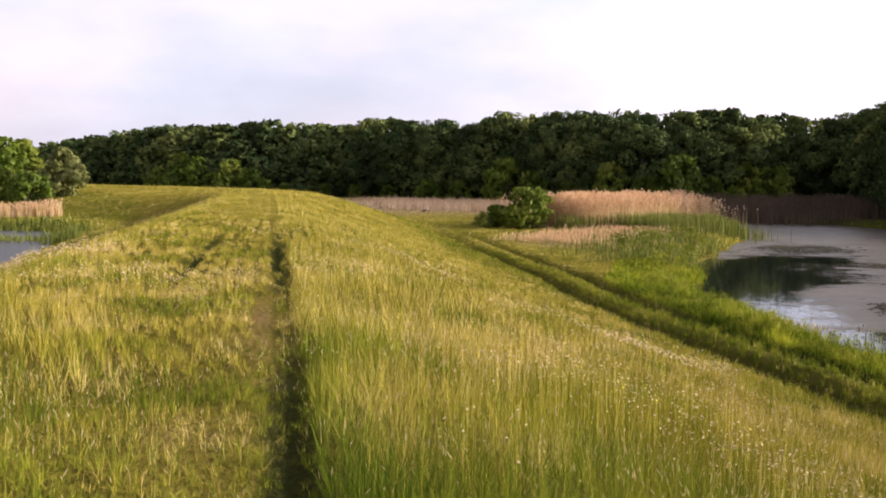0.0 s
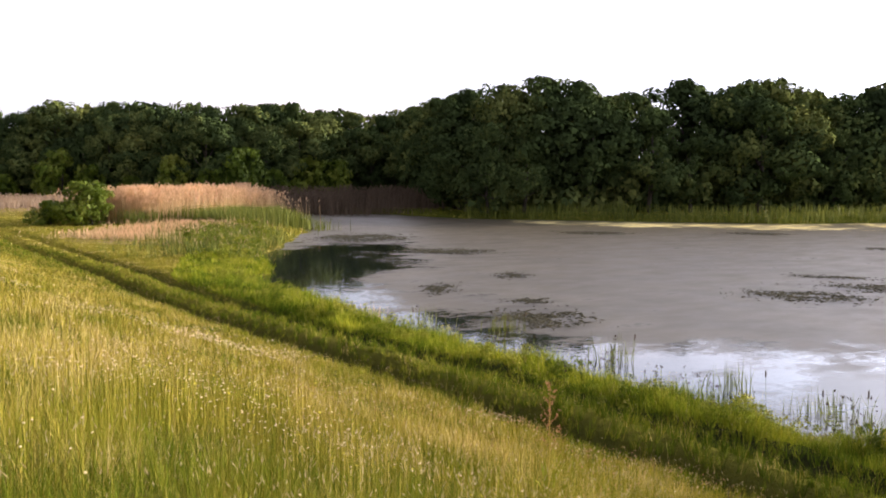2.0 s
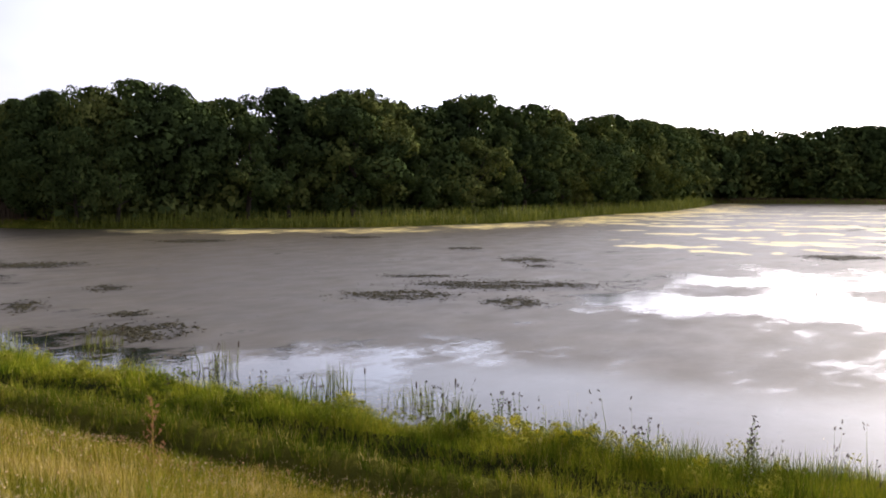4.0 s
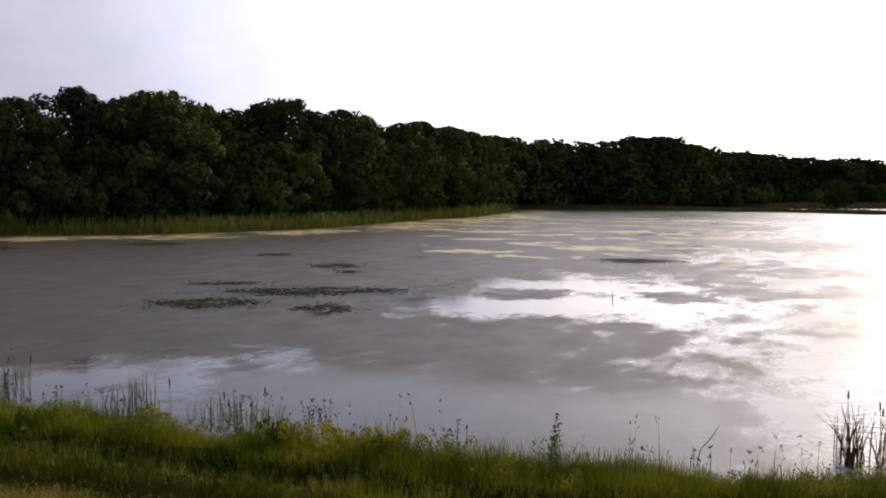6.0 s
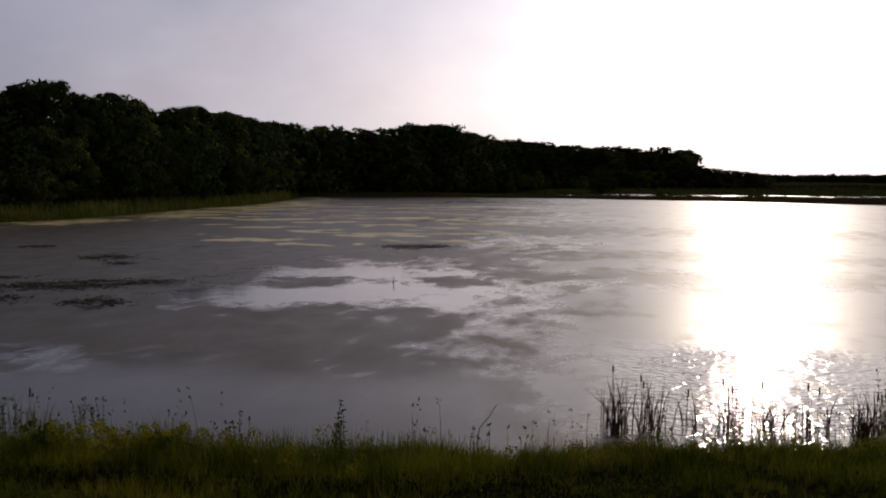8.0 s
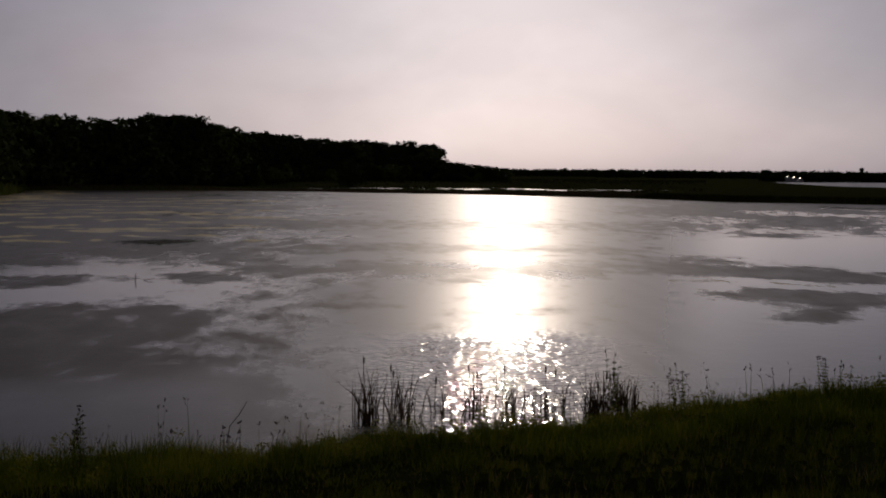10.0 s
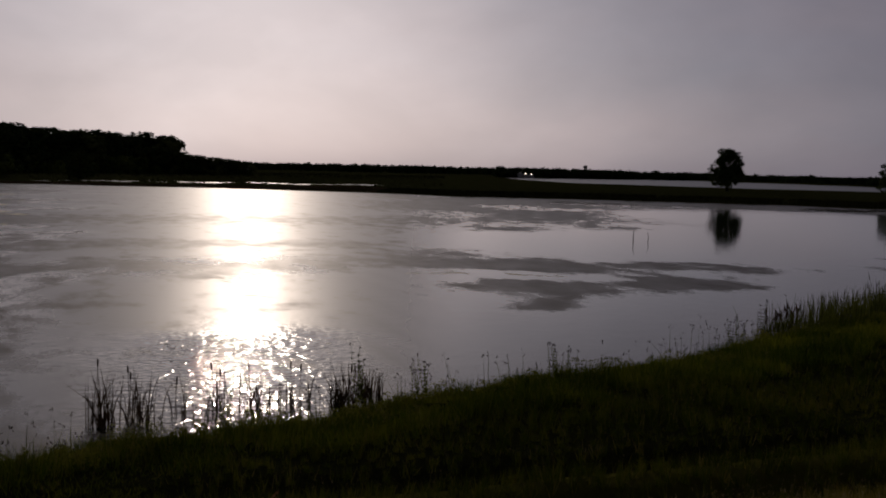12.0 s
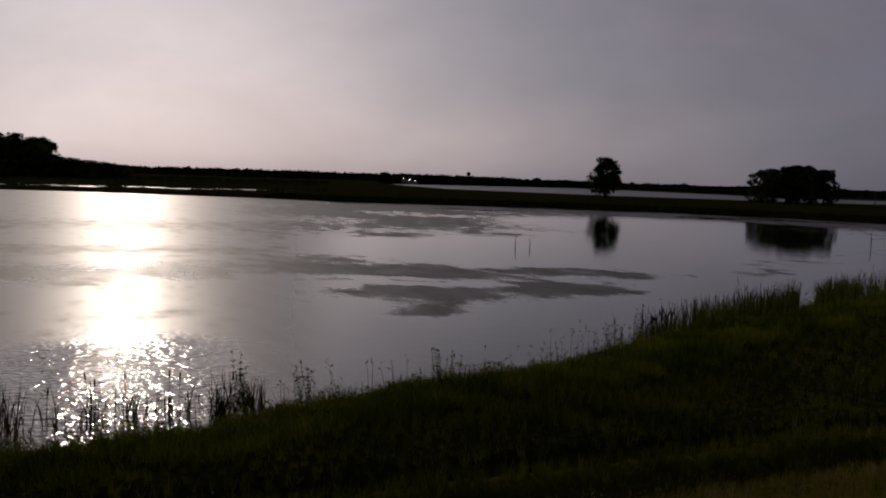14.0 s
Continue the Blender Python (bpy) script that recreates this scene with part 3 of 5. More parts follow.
def tube(path, radii, sides=7):
    """A tapered round stem along a path, with closed ends."""
    path, n = np.asarray(path, float), sides
    a = np.arange(n) * 2 * np.pi / n
    rings = []
    for i, (p, r) in enumerate(zip(path, radii)):
        way = unit(path[min(i + 1, len(path) - 1)] - path[max(i - 1, 0)])
        u = unit(np.cross(way, (0.3, 1.0, 0.05)))
        w = np.cross(way, u)
        rings.append(p + r * (np.cos(a)[:, None] * u + np.sin(a)[:, None] * w))
    v = np.concatenate(rings + [path[:1], path[-1:]])
    q = [(i * n + j, i * n + (j + 1) % n, (i + 1) * n + (j + 1) % n, (i + 1) * n + j) for i in range(len(path) - 1) for j in range(n)]
    e = len(path) * n
    t = [(e, (j + 1) % n, j) for j in range(n)] + [(e + 1, e - n + j, e - n + (j + 1) % n) for j in range(n)]
    return v, np.array(q), np.array(t)


def tubes(*stems):
    v, q, t, _ = gathered(*[(*s, 0) for s in stems])
    return v, q, t


def polar(r0, r1, per_m2, az0=-22, az1=148):
    n = int(radians(az1 - az0) / 2 * (r1 * r1 - r0 * r0) * per_m2)
    r, a = np.sqrt(rng.uniform(r0 * r0, r1 * r1, n)), np.radians(rng.uniform(az0, az1, n))
    return np.sin(a) * r, np.cos(a) * r


# ---- grass ----
def sward(x, y):
    """Height of the grass and how green it is, from what grows where."""
    z, d, shore, rt, rb = survey(x, y)
    h = np.where(d > 0.98, 0.42, np.where(d > -0.75, 0.17, 0.25))
    h = np.where(d > 4.5, 0.36, h)
    h = np.where(d < -3.0, 0.36, h)
    h = h * (1 - 0.25 * smooth(np.hypot(x, y), 9, 18))
    h = np.where(d > 13.4, 0.34, h)
    h = np.where(d > 15.6, (0.58 + 0.32 * waves(x, y, 0.7, 5.0) + 0.18 * waves(x, y, 2.7, 1.0)) * (0.45 + 0.55 * smooth(d, 15.5, 17.4)) * (1 - 0.6 * smooth(y, 34, 48)), h)
    h = np.where((d > 15.6) & (shore < 1.0), 0.45 + 0.18 * waves(x, y, 0.8, 2.0), h)
    h = np.where(d > 15.6, h * (1 - 0.42 * (1 - smooth(y, -3, 8))), h)
    tufted = 1 - 0.75 * smooth(np.hypot(x, y), 9, 20)
    h = h * (1 - 0.7 * rt) * (1 - 0.75 * rb) * (1 + 0.2 * waves(x, y, 0.9, 8.0) + tufted * (0.30 * waves(x, y, 0.2, 3.0) + 0.22 * waves(x, y, 0.09, 1.0)))
    h = h * (1 - 0.85 * ridge(d, 0.58, 0.17) * ridge(y, 11.5, 3.0)) * (1 - 0.45 * ridge(d, 0.25, 0.3) * (1 - smooth(y, 7, 10)) * smooth(waves(x, y, 0.8, 1.0), -0.2, 0.5))
    green = 0.1 + 0.75 * np.clip(waves(x, y, 1.3, 6.0) + 0.7 * waves(x, y, 0.45, 2.0), -0.1, 1) + 0.48 * (1 - smooth(np.hypot(x, y), 5.5, 13))
    green = np.where(ridge(d, 0.9, 0.35) > 0.4, green + 0.35 * (y < 9), green)
    green = np.maximum(green, smooth(d, 11.6, 13.2) * 0.85)
    green = np.where(d > 15.4, (0.85 - 0.3 * np.clip(waves(x, y, 2.6, 9.0), 0, 1)) * (1 - 0.8 * smooth(y, 28, 46)), green)
    return z, d, shore, h, green


def build_grass():
    bands = [(3.8, 8, 1750, 0.0034), (8, 14, 1050, 0.0054), (14, 24, 600, 0.0098), (24, 42, 300, 0.0145), (42, 80, 105, 0.024), (80, 150, 20, 0.045), (150, 250, 4.0, 0.09)]
    dry, wet, stalks = [], [], []
    for r0, r1, per, w in bands:
        x, y = polar(r0, r1, per, -20, 146 if r1 < 50 else 60 if r1 < 200 else 8)
        cell = 0.016 * (r0 + 4)
        cx, cy = (np.floor(x / cell) + 0.5) * cell, (np.floor(y / cell) + 0.5) * cell
        pull = 0.5 if r0 < 30 else 0.0
        x = x + pull * (cx + 0.45 * cell * np.sin(37.0 * cx + 91.0 * cy) - x)
        y = y + pull * (cy + 0.45 * cell * np.sin(53.0 * cx - 71.0 * cy) - y)
        z, d, shore, h, green = sward(x, y)
        keep = (z > 0.03) & (h > 0.06) & (rng.random(len(x)) < np.clip(np.where(d > 0.9, 0.62, 0.85) + 0.6 * waves(x, y, 0.2, 1.0) + 0.3 * waves(x, y, 0.6, 4.0), 0.12, 1))
        x, y, z, d, h, green = (q[keep] for q in (x, y, z, d, h, green))
        tall = h * rng.uniform(0.55, 1.15, len(x))
        base = np.column_stack([x, y, z - 0.02])
        wide = w * rng.uniform(0.7, 1.4, len(x))
        is_green = rng.random(len(x)) < green
        for chosen, into in ((is_green, wet), (~is_green, dry)):
            if r0 < 5:
                bowed = chosen & (rng.random(len(x)) < 0.35)
                into.append((*blades(base[bowed], tall[bowed], wide[bowed], 0.5, 1.2), 0))
                chosen = chosen & ~bowed
            into.append((*slivers(base[chosen], tall[chosen] * (0.6 if r0 > 40 else 0.8 if r0 > 20 else 1.0), wide[chosen] * 1.15, 0.3), 0))
        # flowering stalks that stand above the blades
        s = rng.random(len(x)) < np.where((d > 0.9) | (d < -3), 0.055, 0.035) * (2.0 if r0 < 10 else 1.1) * np.where(d > 13, 0.4, 1.0) * (0.5 if r0 > 20 else 0.8) * np.clip(0.6 + 1.2 * waves(x, y, 1.4, 7.0), 0.15, 1.6)
        up = h[s] * rng.uniform(1.0, 1.5, s.sum())
        v, q, t = blades(base[s], up, np.full(s.sum(), w * 0.45), 0.18, 0.5)
        stalks.append((v, q, t, 0))
        hv, hq = heads(v[4::5] - [0, 0, 0.02], rng.uniform(0.025, 0.065, s.sum()), np.maximum(0.0055, w * 0.45) * rng.uniform(0.6, 1.7, s.sum()), 0.35)
        stalks.append((hv, hq, None, 1))
    # round the feet and behind the view
    for r0, r1, per, w, az0, az1 in ((0.4, 3.8, 420, 0.006, 0, 360), (3.8, 14, 110, 0.012, 146, 340), (14, 45, 14, 0.035, 146, 340)):
        x, y = polar(r0, r1, per, az0, az1)
        z, d, shore, h, green = sward(x, y)
        keep = (z > 0.03) & (h > 0.06)
        x, y, z, h, green = (q[keep] for q in (x, y, z, h, green))
        base = np.column_stack([x, y, z - 0.02])
        is_green = rng.random(len(x)) < green
        for chosen, into in ((is_green, wet), (~is_green, dry)):
            into.append((*slivers(base[chosen], h[chosen] * rng.uniform(0.5, 0.9, chosen.sum()), np.full(chosen.sum(), w), 0.4), 0))
    for name, pieces, mats, label in (("meadow_grass", dry, [MEADOW], "dry yellow-green meadow grass on the dike"), ("lush_grass", wet, [LUSH], "fresh green grass on the dike and its bank"),
                                      ("seeding_grass", stalks, [MEADOW, SEEDS], "straw-coloured flowering grass stalks above the meadow")):
        v, q, t, s = gathered(*pieces)
        tagged(new(name, mesh_of(name, v, q, t, mats, s)), label, "grass", kind="stuff")


def build_flowers():
    """Pale flower heads in drifts over the crest and the slope, a few yellow ones lower down."""
    x, y = polar(5, 30, 110, -18, 75)
    z, d, shore, h, green = sward(x, y)
    drift = waves(x, y, 3.0, 4.0) + 0.5 * waves(x, y, 1.0, 2.0)
    keep = (np.abs(d) < 11.5) & (drift + rng.normal(0, 0.25, len(x)) > 0.95 - 0.5 * ridge(np.hypot(x, y), 16, 6)) & (h > 0.12)
    keep |= (d > 3.5) & (d < 11.8) & (y < 15) & (rng.random(len(x)) < 0.11)
    x, y, z, h = x[keep], y[keep], z[keep], h[keep]
    n = len(x)
    far = np.hypot(x, y)
    top = np.column_stack([x, y, z + h * rng.uniform(0.9, 1.35, n)])
    size = np.maximum(0.009, far * 0.00075) * rng.uniform(0.6, 1.5, n)
    a = rng.uniform(0, 6.28, n)
    s = np.column_stack([np.cos(a), np.sin(a), rng.normal(0, 0.35, n)]) * size[:, None]
    t = np.column_stack([-np.sin(a), np.cos(a), rng.normal(0, 0.35, n)]) * size[:, None]
    up = np.array([0, 0, 1.0]) * size[:, None] * 0.5
    v = np.stack([top + s, top + t, top - s, top - t, top + up, top - up], 1).reshape(-1, 3)
    k = np.arange(n)[:, None] * 6
    tris = np.concatenate([k + q for q in ([0, 1, 4], [1, 2, 4], [2, 3, 4], [3, 0, 4], [1, 0, 5], [2, 1, 5], [3, 2, 5], [0, 3, 5])])
    yellow = np.tile(rng.random(n) < 0.12, 8)
    brown = np.tile((rng.random(n) < 0.7) & (x > 5.0) & (y < 14), 8)
    sv, sq, st = blades(np.column_stack([x, y, z]), top[:, 2] - z, np.full(n, 0.006), 0.02, 0.1)
    v, q, t, s = gathered((v, None, tris, 0), (sv, sq, st, 2))
    s[len(sq):len(sq) + len(tris)][yellow] = 1
    s[len(sq):len(sq) + len(tris)][brown] = 3
    tagged(new("wild_flowers", mesh_of("wild_flowers", v, q, t, [PETALS, YELLOW, MEADOW, RUST], s)), "pale wild flowers scattered through the meadow", "flowers", kind="stuff")


def build_bank_growth():
    """The rank green growth between the toe road and the water."""
    n = 560000
    y = rng.uniform(-36, 62, n)
    x = rng.uniform(13.5, 34, n)
    z, d, shore, h, green = sward(x, y)
    keep = (d > 15.45 + 0.045 * np.maximum(0, y - 28)) & (z > 0.02) & (shore < 4.5)
    x, y, z, h = x[keep], y[keep], z[keep], h[keep]
    far = np.hypot(x, y)
    keep = rng.random(len(x)) < np.clip(30 / far, 0.3, 1.0)
    x, y, z, h, far = x[keep], y[keep], z[keep], h[keep], far[keep]
    v, q, t = slivers(np.column_stack([x, y, z - 0.03]), h * rng.uniform(0.6, 1.2, len(x)), far * 0.0009 * rng.uniform(0.7, 1.4, len(x)), 0.36)
    tagged(new("bank_grass", mesh_of("bank_grass", v, q, t, [BANK])), "tall rank green grass on the bank", "grass", kind="stuff")


build_grass()
build_bank_growth()
build_flowers()


# ---- trees ----
def crown_of(lobes, count, leaf, flat=0.75, squash=0.8):
    """Leaf sprays over a heap of rounded lobes (x, y, z, radius): small pointed sprays, dense outside, gaps between."""
    lobes = np.asarray(lobes, float)
    share = lobes[:, 3] ** 2
    pick = rng.choice(len(lobes), count, p=share / share.sum())
    out = unit(rng.normal(0, 1, (count, 3)) + [0, 0, 0.25])
    depth = rng.uniform(0.62, 1.08, count) ** 0.7
    c = lobes[pick, :3] + out * (lobes[pick, 3] * depth)[:, None] * [1, 1, squash]
    nrm = unit(out + rng.normal(0, 0.38, (count, 3)))
    u = unit(np.cross(nrm, rng.normal(0, 1, (count, 3))))
    w = np.cross(nrm, u)
    s = leaf * rng.uniform(0.6, 1.35, count)[:, None]
    v = np.stack([c - u * s, c + u * s * 0.6 - w * s * 0.75, c + u * s * rng.uniform(0.4, 0.9, (count, 1)) + w * s * 0.75], 1).reshape(-1, 3)
    soft = np.repeat(unit(out * [1, 1, 1.1] + nrm * 0.35), 3, 0)
    return v, np.arange(count * 3).reshape(-1, 3), soft


def make_tree(name, height, width, leaves, leaf, low=0.12, lobes=13, material=None, label="", category="tree", stems=1, trunk_r=0.022, group="", clump=6):
    """A tree or shrub with its foot at the origin: an Empty over trunk and crown."""
    ob = new(name)
    heap, limbs = [], []
    for i in range(lobes):
        f = (i + 0.5) / lobes
        zz = height * (low + (0.93 - low) * f)
        reach = width / 2 * math.sin(math.pi * min(1, 0.22 + 0.74 * f)) ** 0.7
        a, rad = i * 2.4 + rng.uniform(-0.5, 0.5), reach * rng.uniform(0.4, 0.85)
        size = width * rng.uniform(0.14, 0.29) * (1.15 - 0.35 * f)
        zz = min(zz, height - size * 0.72)
        heap.append((rad * math.cos(a), rad * math.sin(a), zz, size))
    heap.append((0, 0, height * 0.88 - 0.02 * height, width * 0.16))
    pieces = []
    for s in range(stems):
        off = np.array([rng.uniform(-1, 1), rng.uniform(-1, 1), 0]) * width * (0.12 if stems > 1 else 0)
        bend = np.array([rng.uniform(-1, 1), rng.uniform(-1, 1), 0]) * width * 0.05
        p = [off, off + bend + [0, 0, height * 0.25], off + bend * 1.5 + [0, 0, height * 0.55], off * 1.4 + bend + [0, 0, height * 0.82]]
        r = height * trunk_r
        pieces.append(tube(p, [r * 1.35, r, r * 0.6, r * 0.2]))
    for k in range(min(6, lobes)):
        c = np.array(heap[int(k * lobes / 6)][:3])
        root = np.array([0, 0, max(height * 0.18, c[2] * 0.6)])
        pieces.append(tube([root, root * 0.4 + c * 0.6 + [0, 0, -0.02 * height], c], [height * trunk_r * 0.5, height * trunk_r * 0.3, height * trunk_r * 0.1], 5))
    part("trunk", mesh_of("trunk", *tubes(*pieces), [BARK], soft=True), ob)
    clumps = []
    for x, y, z, r in heap:
        for _ in range(clump):
            o = unit(rng.normal(0, 1, 3) + [0, 0, 0.3])
            q = r * rng.uniform(0.28, 0.5)
            clumps.append((x + o[0] * r * 0.85, y + o[1] * r * 0.85, min(z + o[2] * r * 0.7, height - q * 0.75), q))
    if clump:
        sets = [crown_of(clumps, int(leaves * 0.8), leaf), crown_of([(x, y, z, r * 0.85) for x, y, z, r in heap], leaves // 5, leaf * 1.7)]
        v, soft = np.concatenate([q[0] for q in sets]), np.concatenate([q[2] for q in sets])
        t = np.arange(len(v)).reshape(-1, 3)
    else:
        v, t, soft = crown_of(heap, leaves, leaf)
    v[:, 2] = np.maximum(v[:, 2], 0.02 * height)
    me = mesh_of("crown", v, None, t, [material or LEAVES], soft=True)
    me.normals_split_custom_set_from_vertices(soft.tolist())
    part("crown", me, ob)
    return tagged(ob, label, category, group)


def spot(az, dist):
    return math.sin(radians(az)) * dist, math.cos(radians(az)) * dist


def stand(x, y, turn=0.0, sx=1.0, sz=1.0, sink=0.1):
    return Matrix.Translation((x, y, float(ground_height(x, y)[0]) - sink)) @ Matrix.Rotation(turn, 4, "Z") @ Matrix.Diagonal((sx, sx, sz, 1))


def set_down(ob, *args, **more):
    ob.matrix_basis = stand(*args, **more)
    return ob


class Stock:
    """Kinds of a plant: the first use of each is the plant itself, later ones are copies."""

    def __init__(self, makers):
        self.makers, self.made = makers, {}

    def plant(self, i, *args, **more):
        if i not in self.made:
            self.made[i] = self.makers[i]()
            return set_down(self.made[i], *args, **more)
        first = self.made[i]
        keep = first.matrix_basis.copy()
        first.matrix_basis = Matrix()
        ob = copy_thing(first, stand(*args, **more))
        first.matrix_basis = keep
        return ob


# front of the wood: bearing and distance; skyline: bearing and rise in degrees
WOOD = np.array([(-18, 480), (-11, 420), (-9.5, 345), (-4, 262), (4, 248), (13, 210), (22, 184), (30, 196), (33.5, 205), (34.6, 150), (36, 128), (41, 128), (47, 133), (53, 138), (60, 150), (66, 180), (68, 196), (71, 268), (76, 284), (80, 288), (83, 335), (87, 395), (92, 430), (95, 440)])
SKYLINE = np.array([(-18, 1.45), (-12.6, 1.49), (-10, 1.9), (-7.1, 2.57), (-2.6, 2.92), (2.8, 3.14), (3.8, 2.85), (6, 3.34), (13.5, 3.56), (19.2, 3.73), (22.3, 3.96), (28.9, 3.5), (32, 3.43), (34, 3.8), (35.2, 4.4), (37.7, 4.75), (41, 5.05), (47.2, 5.0), (50, 4.75), (52.9, 5.25),
                    (55.5, 4.2), (58, 4.82), (60.3, 4.59), (62.8, 3.98), (65.5, 3.6), (67.6, 3.5), (70.5, 2.95), (74.7, 2.54), (80.4, 2.95), (82.9, 2.15), (87.3, 1.69), (92.5, 1.58), (94.8, 1.4), (95.4, 0.8)])
WOOD_LABEL = "tall leafy broadleaf tree at the wood's edge"
oaks = Stock([lambda k=k: make_tree("broadleaf_tree", 18.0, 14.0 + 1.2 * (k % 3), 9500, 0.25, 0.12 + 0.05 * (k % 3), 10 + k, LEAVES, WOOD_LABEL, group="trees of the wood") for k in range(6)])
far_oaks = Stock([lambda k=k: make_tree("broadleaf_tree", 18.0, 16.0 + k, 3600, 0.5, 0.04, 16 + k, LEAVES, "leafy broadleaf tree of the far wood", group="trees of the far wood") for k in range(3)])


rng = np.random.default_rng(12)


def build_wood():
    line = np.array([spot(a, r) for a, r in WOOD])
    for row, (back, pitch, share) in enumerate(((2.0, 6.0, 0.98), (10.0, 6.0, 1.05), (19.0, 10.0, 1.02))):
        for a, b in zip(line[:-1], line[1:]):
            length = np.linalg.norm(b - a)
            far = np.linalg.norm((a + b) / 2)
            step = pitch * (1.25 if far > 240 else 1.0)
            for i in range(max(1, int(round(length / step)))):
                p = a + (b - a) * (i + rng.uniform(0.2, 0.8)) / max(1, round(length / step))
                dist = np.linalg.norm(p)
                p = p * (1 + (back + rng.uniform(-2, 2)) / dist)
                x, y = p
                dist, az = np.linalg.norm(p), math.degrees(math.atan2(p[0], p[1]))
                top = EYE[2] + dist * math.tan(radians(float(np.interp(az, SKYLINE[:, 0], SKYLINE[:, 1]))))
                tall = (top - float(ground_height(x, y)[0])) * share * rng.uniform(0.9, 1.03)
                if row == 0:
                    tall *= rng.uniform(0.62, 1.0)
                s = tall / 18.0
                wide = float(np.clip(s * rng.uniform(0.7, 1.15), 0.5, 1.35)) if dist < 255 else float(np.clip(s * rng.uniform(0.95, 1.4), 0.7, 1.35))
                stock, kinds = (far_oaks, 3) if dist > 255 or row == 2 else (oaks, 6)
                stock.plant(int(rng.integers(kinds)), x, y, rng.uniform(0, 6.28), wide, s)


build_wood()


def build_undergrowth():
    """Dark saplings and brambles under the front trees, too thick to pick apart."""
    pieces = []
    for a, r in zip(np.arange(-17, 95, 0.16), np.interp(np.arange(-17, 95, 0.16), WOOD[:, 0], WOOD[:, 1])):
        for back in (4.0, 12.0):
            x, y = spot(a, r + back + rng.uniform(-2, 2))
            z = float(ground_height(x, y)[0])
            h = rng.uniform(2.2, 6.0)
            heap = [(x + rng.normal(0, 0.8), y + rng.normal(0, 0.8), z + h * f, r * 0.004 + 0.9) for f in (0.2, 0.5, 0.8)]
            v, t, _ = crown_of(heap, 34, 0.55)
            v[:, 2] = np.maximum(v[:, 2], z)
            pieces.append((v, None, t, 0))
    v, q, t, s = gathered(*pieces)
    tagged(new("undergrowth", mesh_of("undergrowth", v, q, t, [LEAVES], s)), "dark undergrowth beneath the trees of the wood", "undergrowth", kind="stuff")


build_undergrowth()

shrubs = Stock([lambda k=k: make_tree("shrub", 5.0, 6.0 + k, 3200, 0.20, 0.05, 9 + k, BUSH_LEAVES, "rounded green shrub in front of the wood", "shrub", stems=3, trunk_r=0.012, group="shrubs by the wood") for k in range(3)])


def build_shrubs():
    for az0, az1, step, off, tall, slim in ((-8.0, -1.0, 1.0, -9, 9.5, 0.8), (13.5, 29, 1.8, -4, 8.2, 0.66), (-2, 14, 2.0, -6, 4.5, 0.9), (84.5, 94.5, 0.8, -22, 6.0, 1.0)):
        az = az0
        while az < az1:
            dist = float(np.interp(az, WOOD[:, 0], WOOD[:, 1])) + off + rng.uniform(-2, 1)
            x, y = spot(az, dist)
            h = tall * rng.uniform(0.55, 1.2)
            if float(to_shore(np.array([x]), np.array([y]), POND_EDGE)[0]) > 2.5:
                shrubs.plant(int(rng.integers(3)), x, y, rng.uniform(0, 6), h / 5 * slim * rng.uniform(0.85, 1.2), h / 5)
            az += step * rng.uniform(0.7, 1.3)
    # a dark round tree before the far wood, and the low shrubs that end it
    far_oaks.plant(0, *spot(89.9, 330), 0.8, 0.5, 0.5)
    for az, dist, h in ((93.4, 432, 10.0), (94.0, 430, 10.0), (94.6, 425, 9.0), (95.2, 420, 8.6), (95.7, 416, 7.6), (96.2, 420, 7.2), (96.7, 416, 6.8), (97.2, 420, 6.6), (97.7, 418, 6.2), (98.2, 420, 5.8), (98.7, 418, 5.4)):
        x, y = spot(az, dist)
        far_oaks.plant(int(rng.integers(3)), x, y, rng.uniform(0, 6), h / 11, h / 17)


build_shrubs()

rng = np.random.default_rng(5)
bush = make_tree("bush", 4.3, 5.0, 6500, 0.12, 0.10, 20, BUSH_LEAVES, "bright green leafy bush beside the reeds", "bush", stems=5, trunk_r=0.012)
set_down(bush, 25.4, 97.0, 0.4, 1.0, 1.0)
low_bush = make_tree("bush", 2.4, 3.6, 3000, 0.12, 0.10, 12, BUSH_LEAVES, "low dark green bush beside the taller one", "bush", stems=4, trunk_r=0.012)
set_down(low_bush, 22.3, 98.6, 1.0, 1.0, 1.0)
side_bush = make_tree("bush", 4.4, 6.0, 2400, 0.22, 0.05, 12, BUSH_LEAVES, "round green bush beside the pool", "bush", stems=4, trunk_r=0.012)
set_down(side_bush, -32.0, 141.0, 0.0, 1.0, 1.0)
pale_willow = make_tree("willow", 7.4, 6.4, 2600, 0.26, 0.05, 12, WILLOW_LEAVES, "pale grey-green willow beside the pool", "tree", stems=3, trunk_r=0.015)
set_down(pale_willow, -30.2, 152.0, 0.0, 1.0, 1.0)
side_trees = Stock([lambda k=k: make_tree("side_tree", 9.0, 9.0, 2200, 0.42, 0.05, 11, BUSH_LEAVES, "leafy tree behind the pool", "tree", stems=2, trunk_r=0.015) for k in range(2)])
for k, (az, dist, h) in enumerate(((-13.2, 190, 8.5), (-14.4, 182, 9.5), (-15.6, 176, 9.0), (-13.9, 160, 5.0), (-15.2, 158, 5.5))):
    side_trees.plant(k % 2, *spot(az, dist), 1.3 * k, h / 9, h / 9)

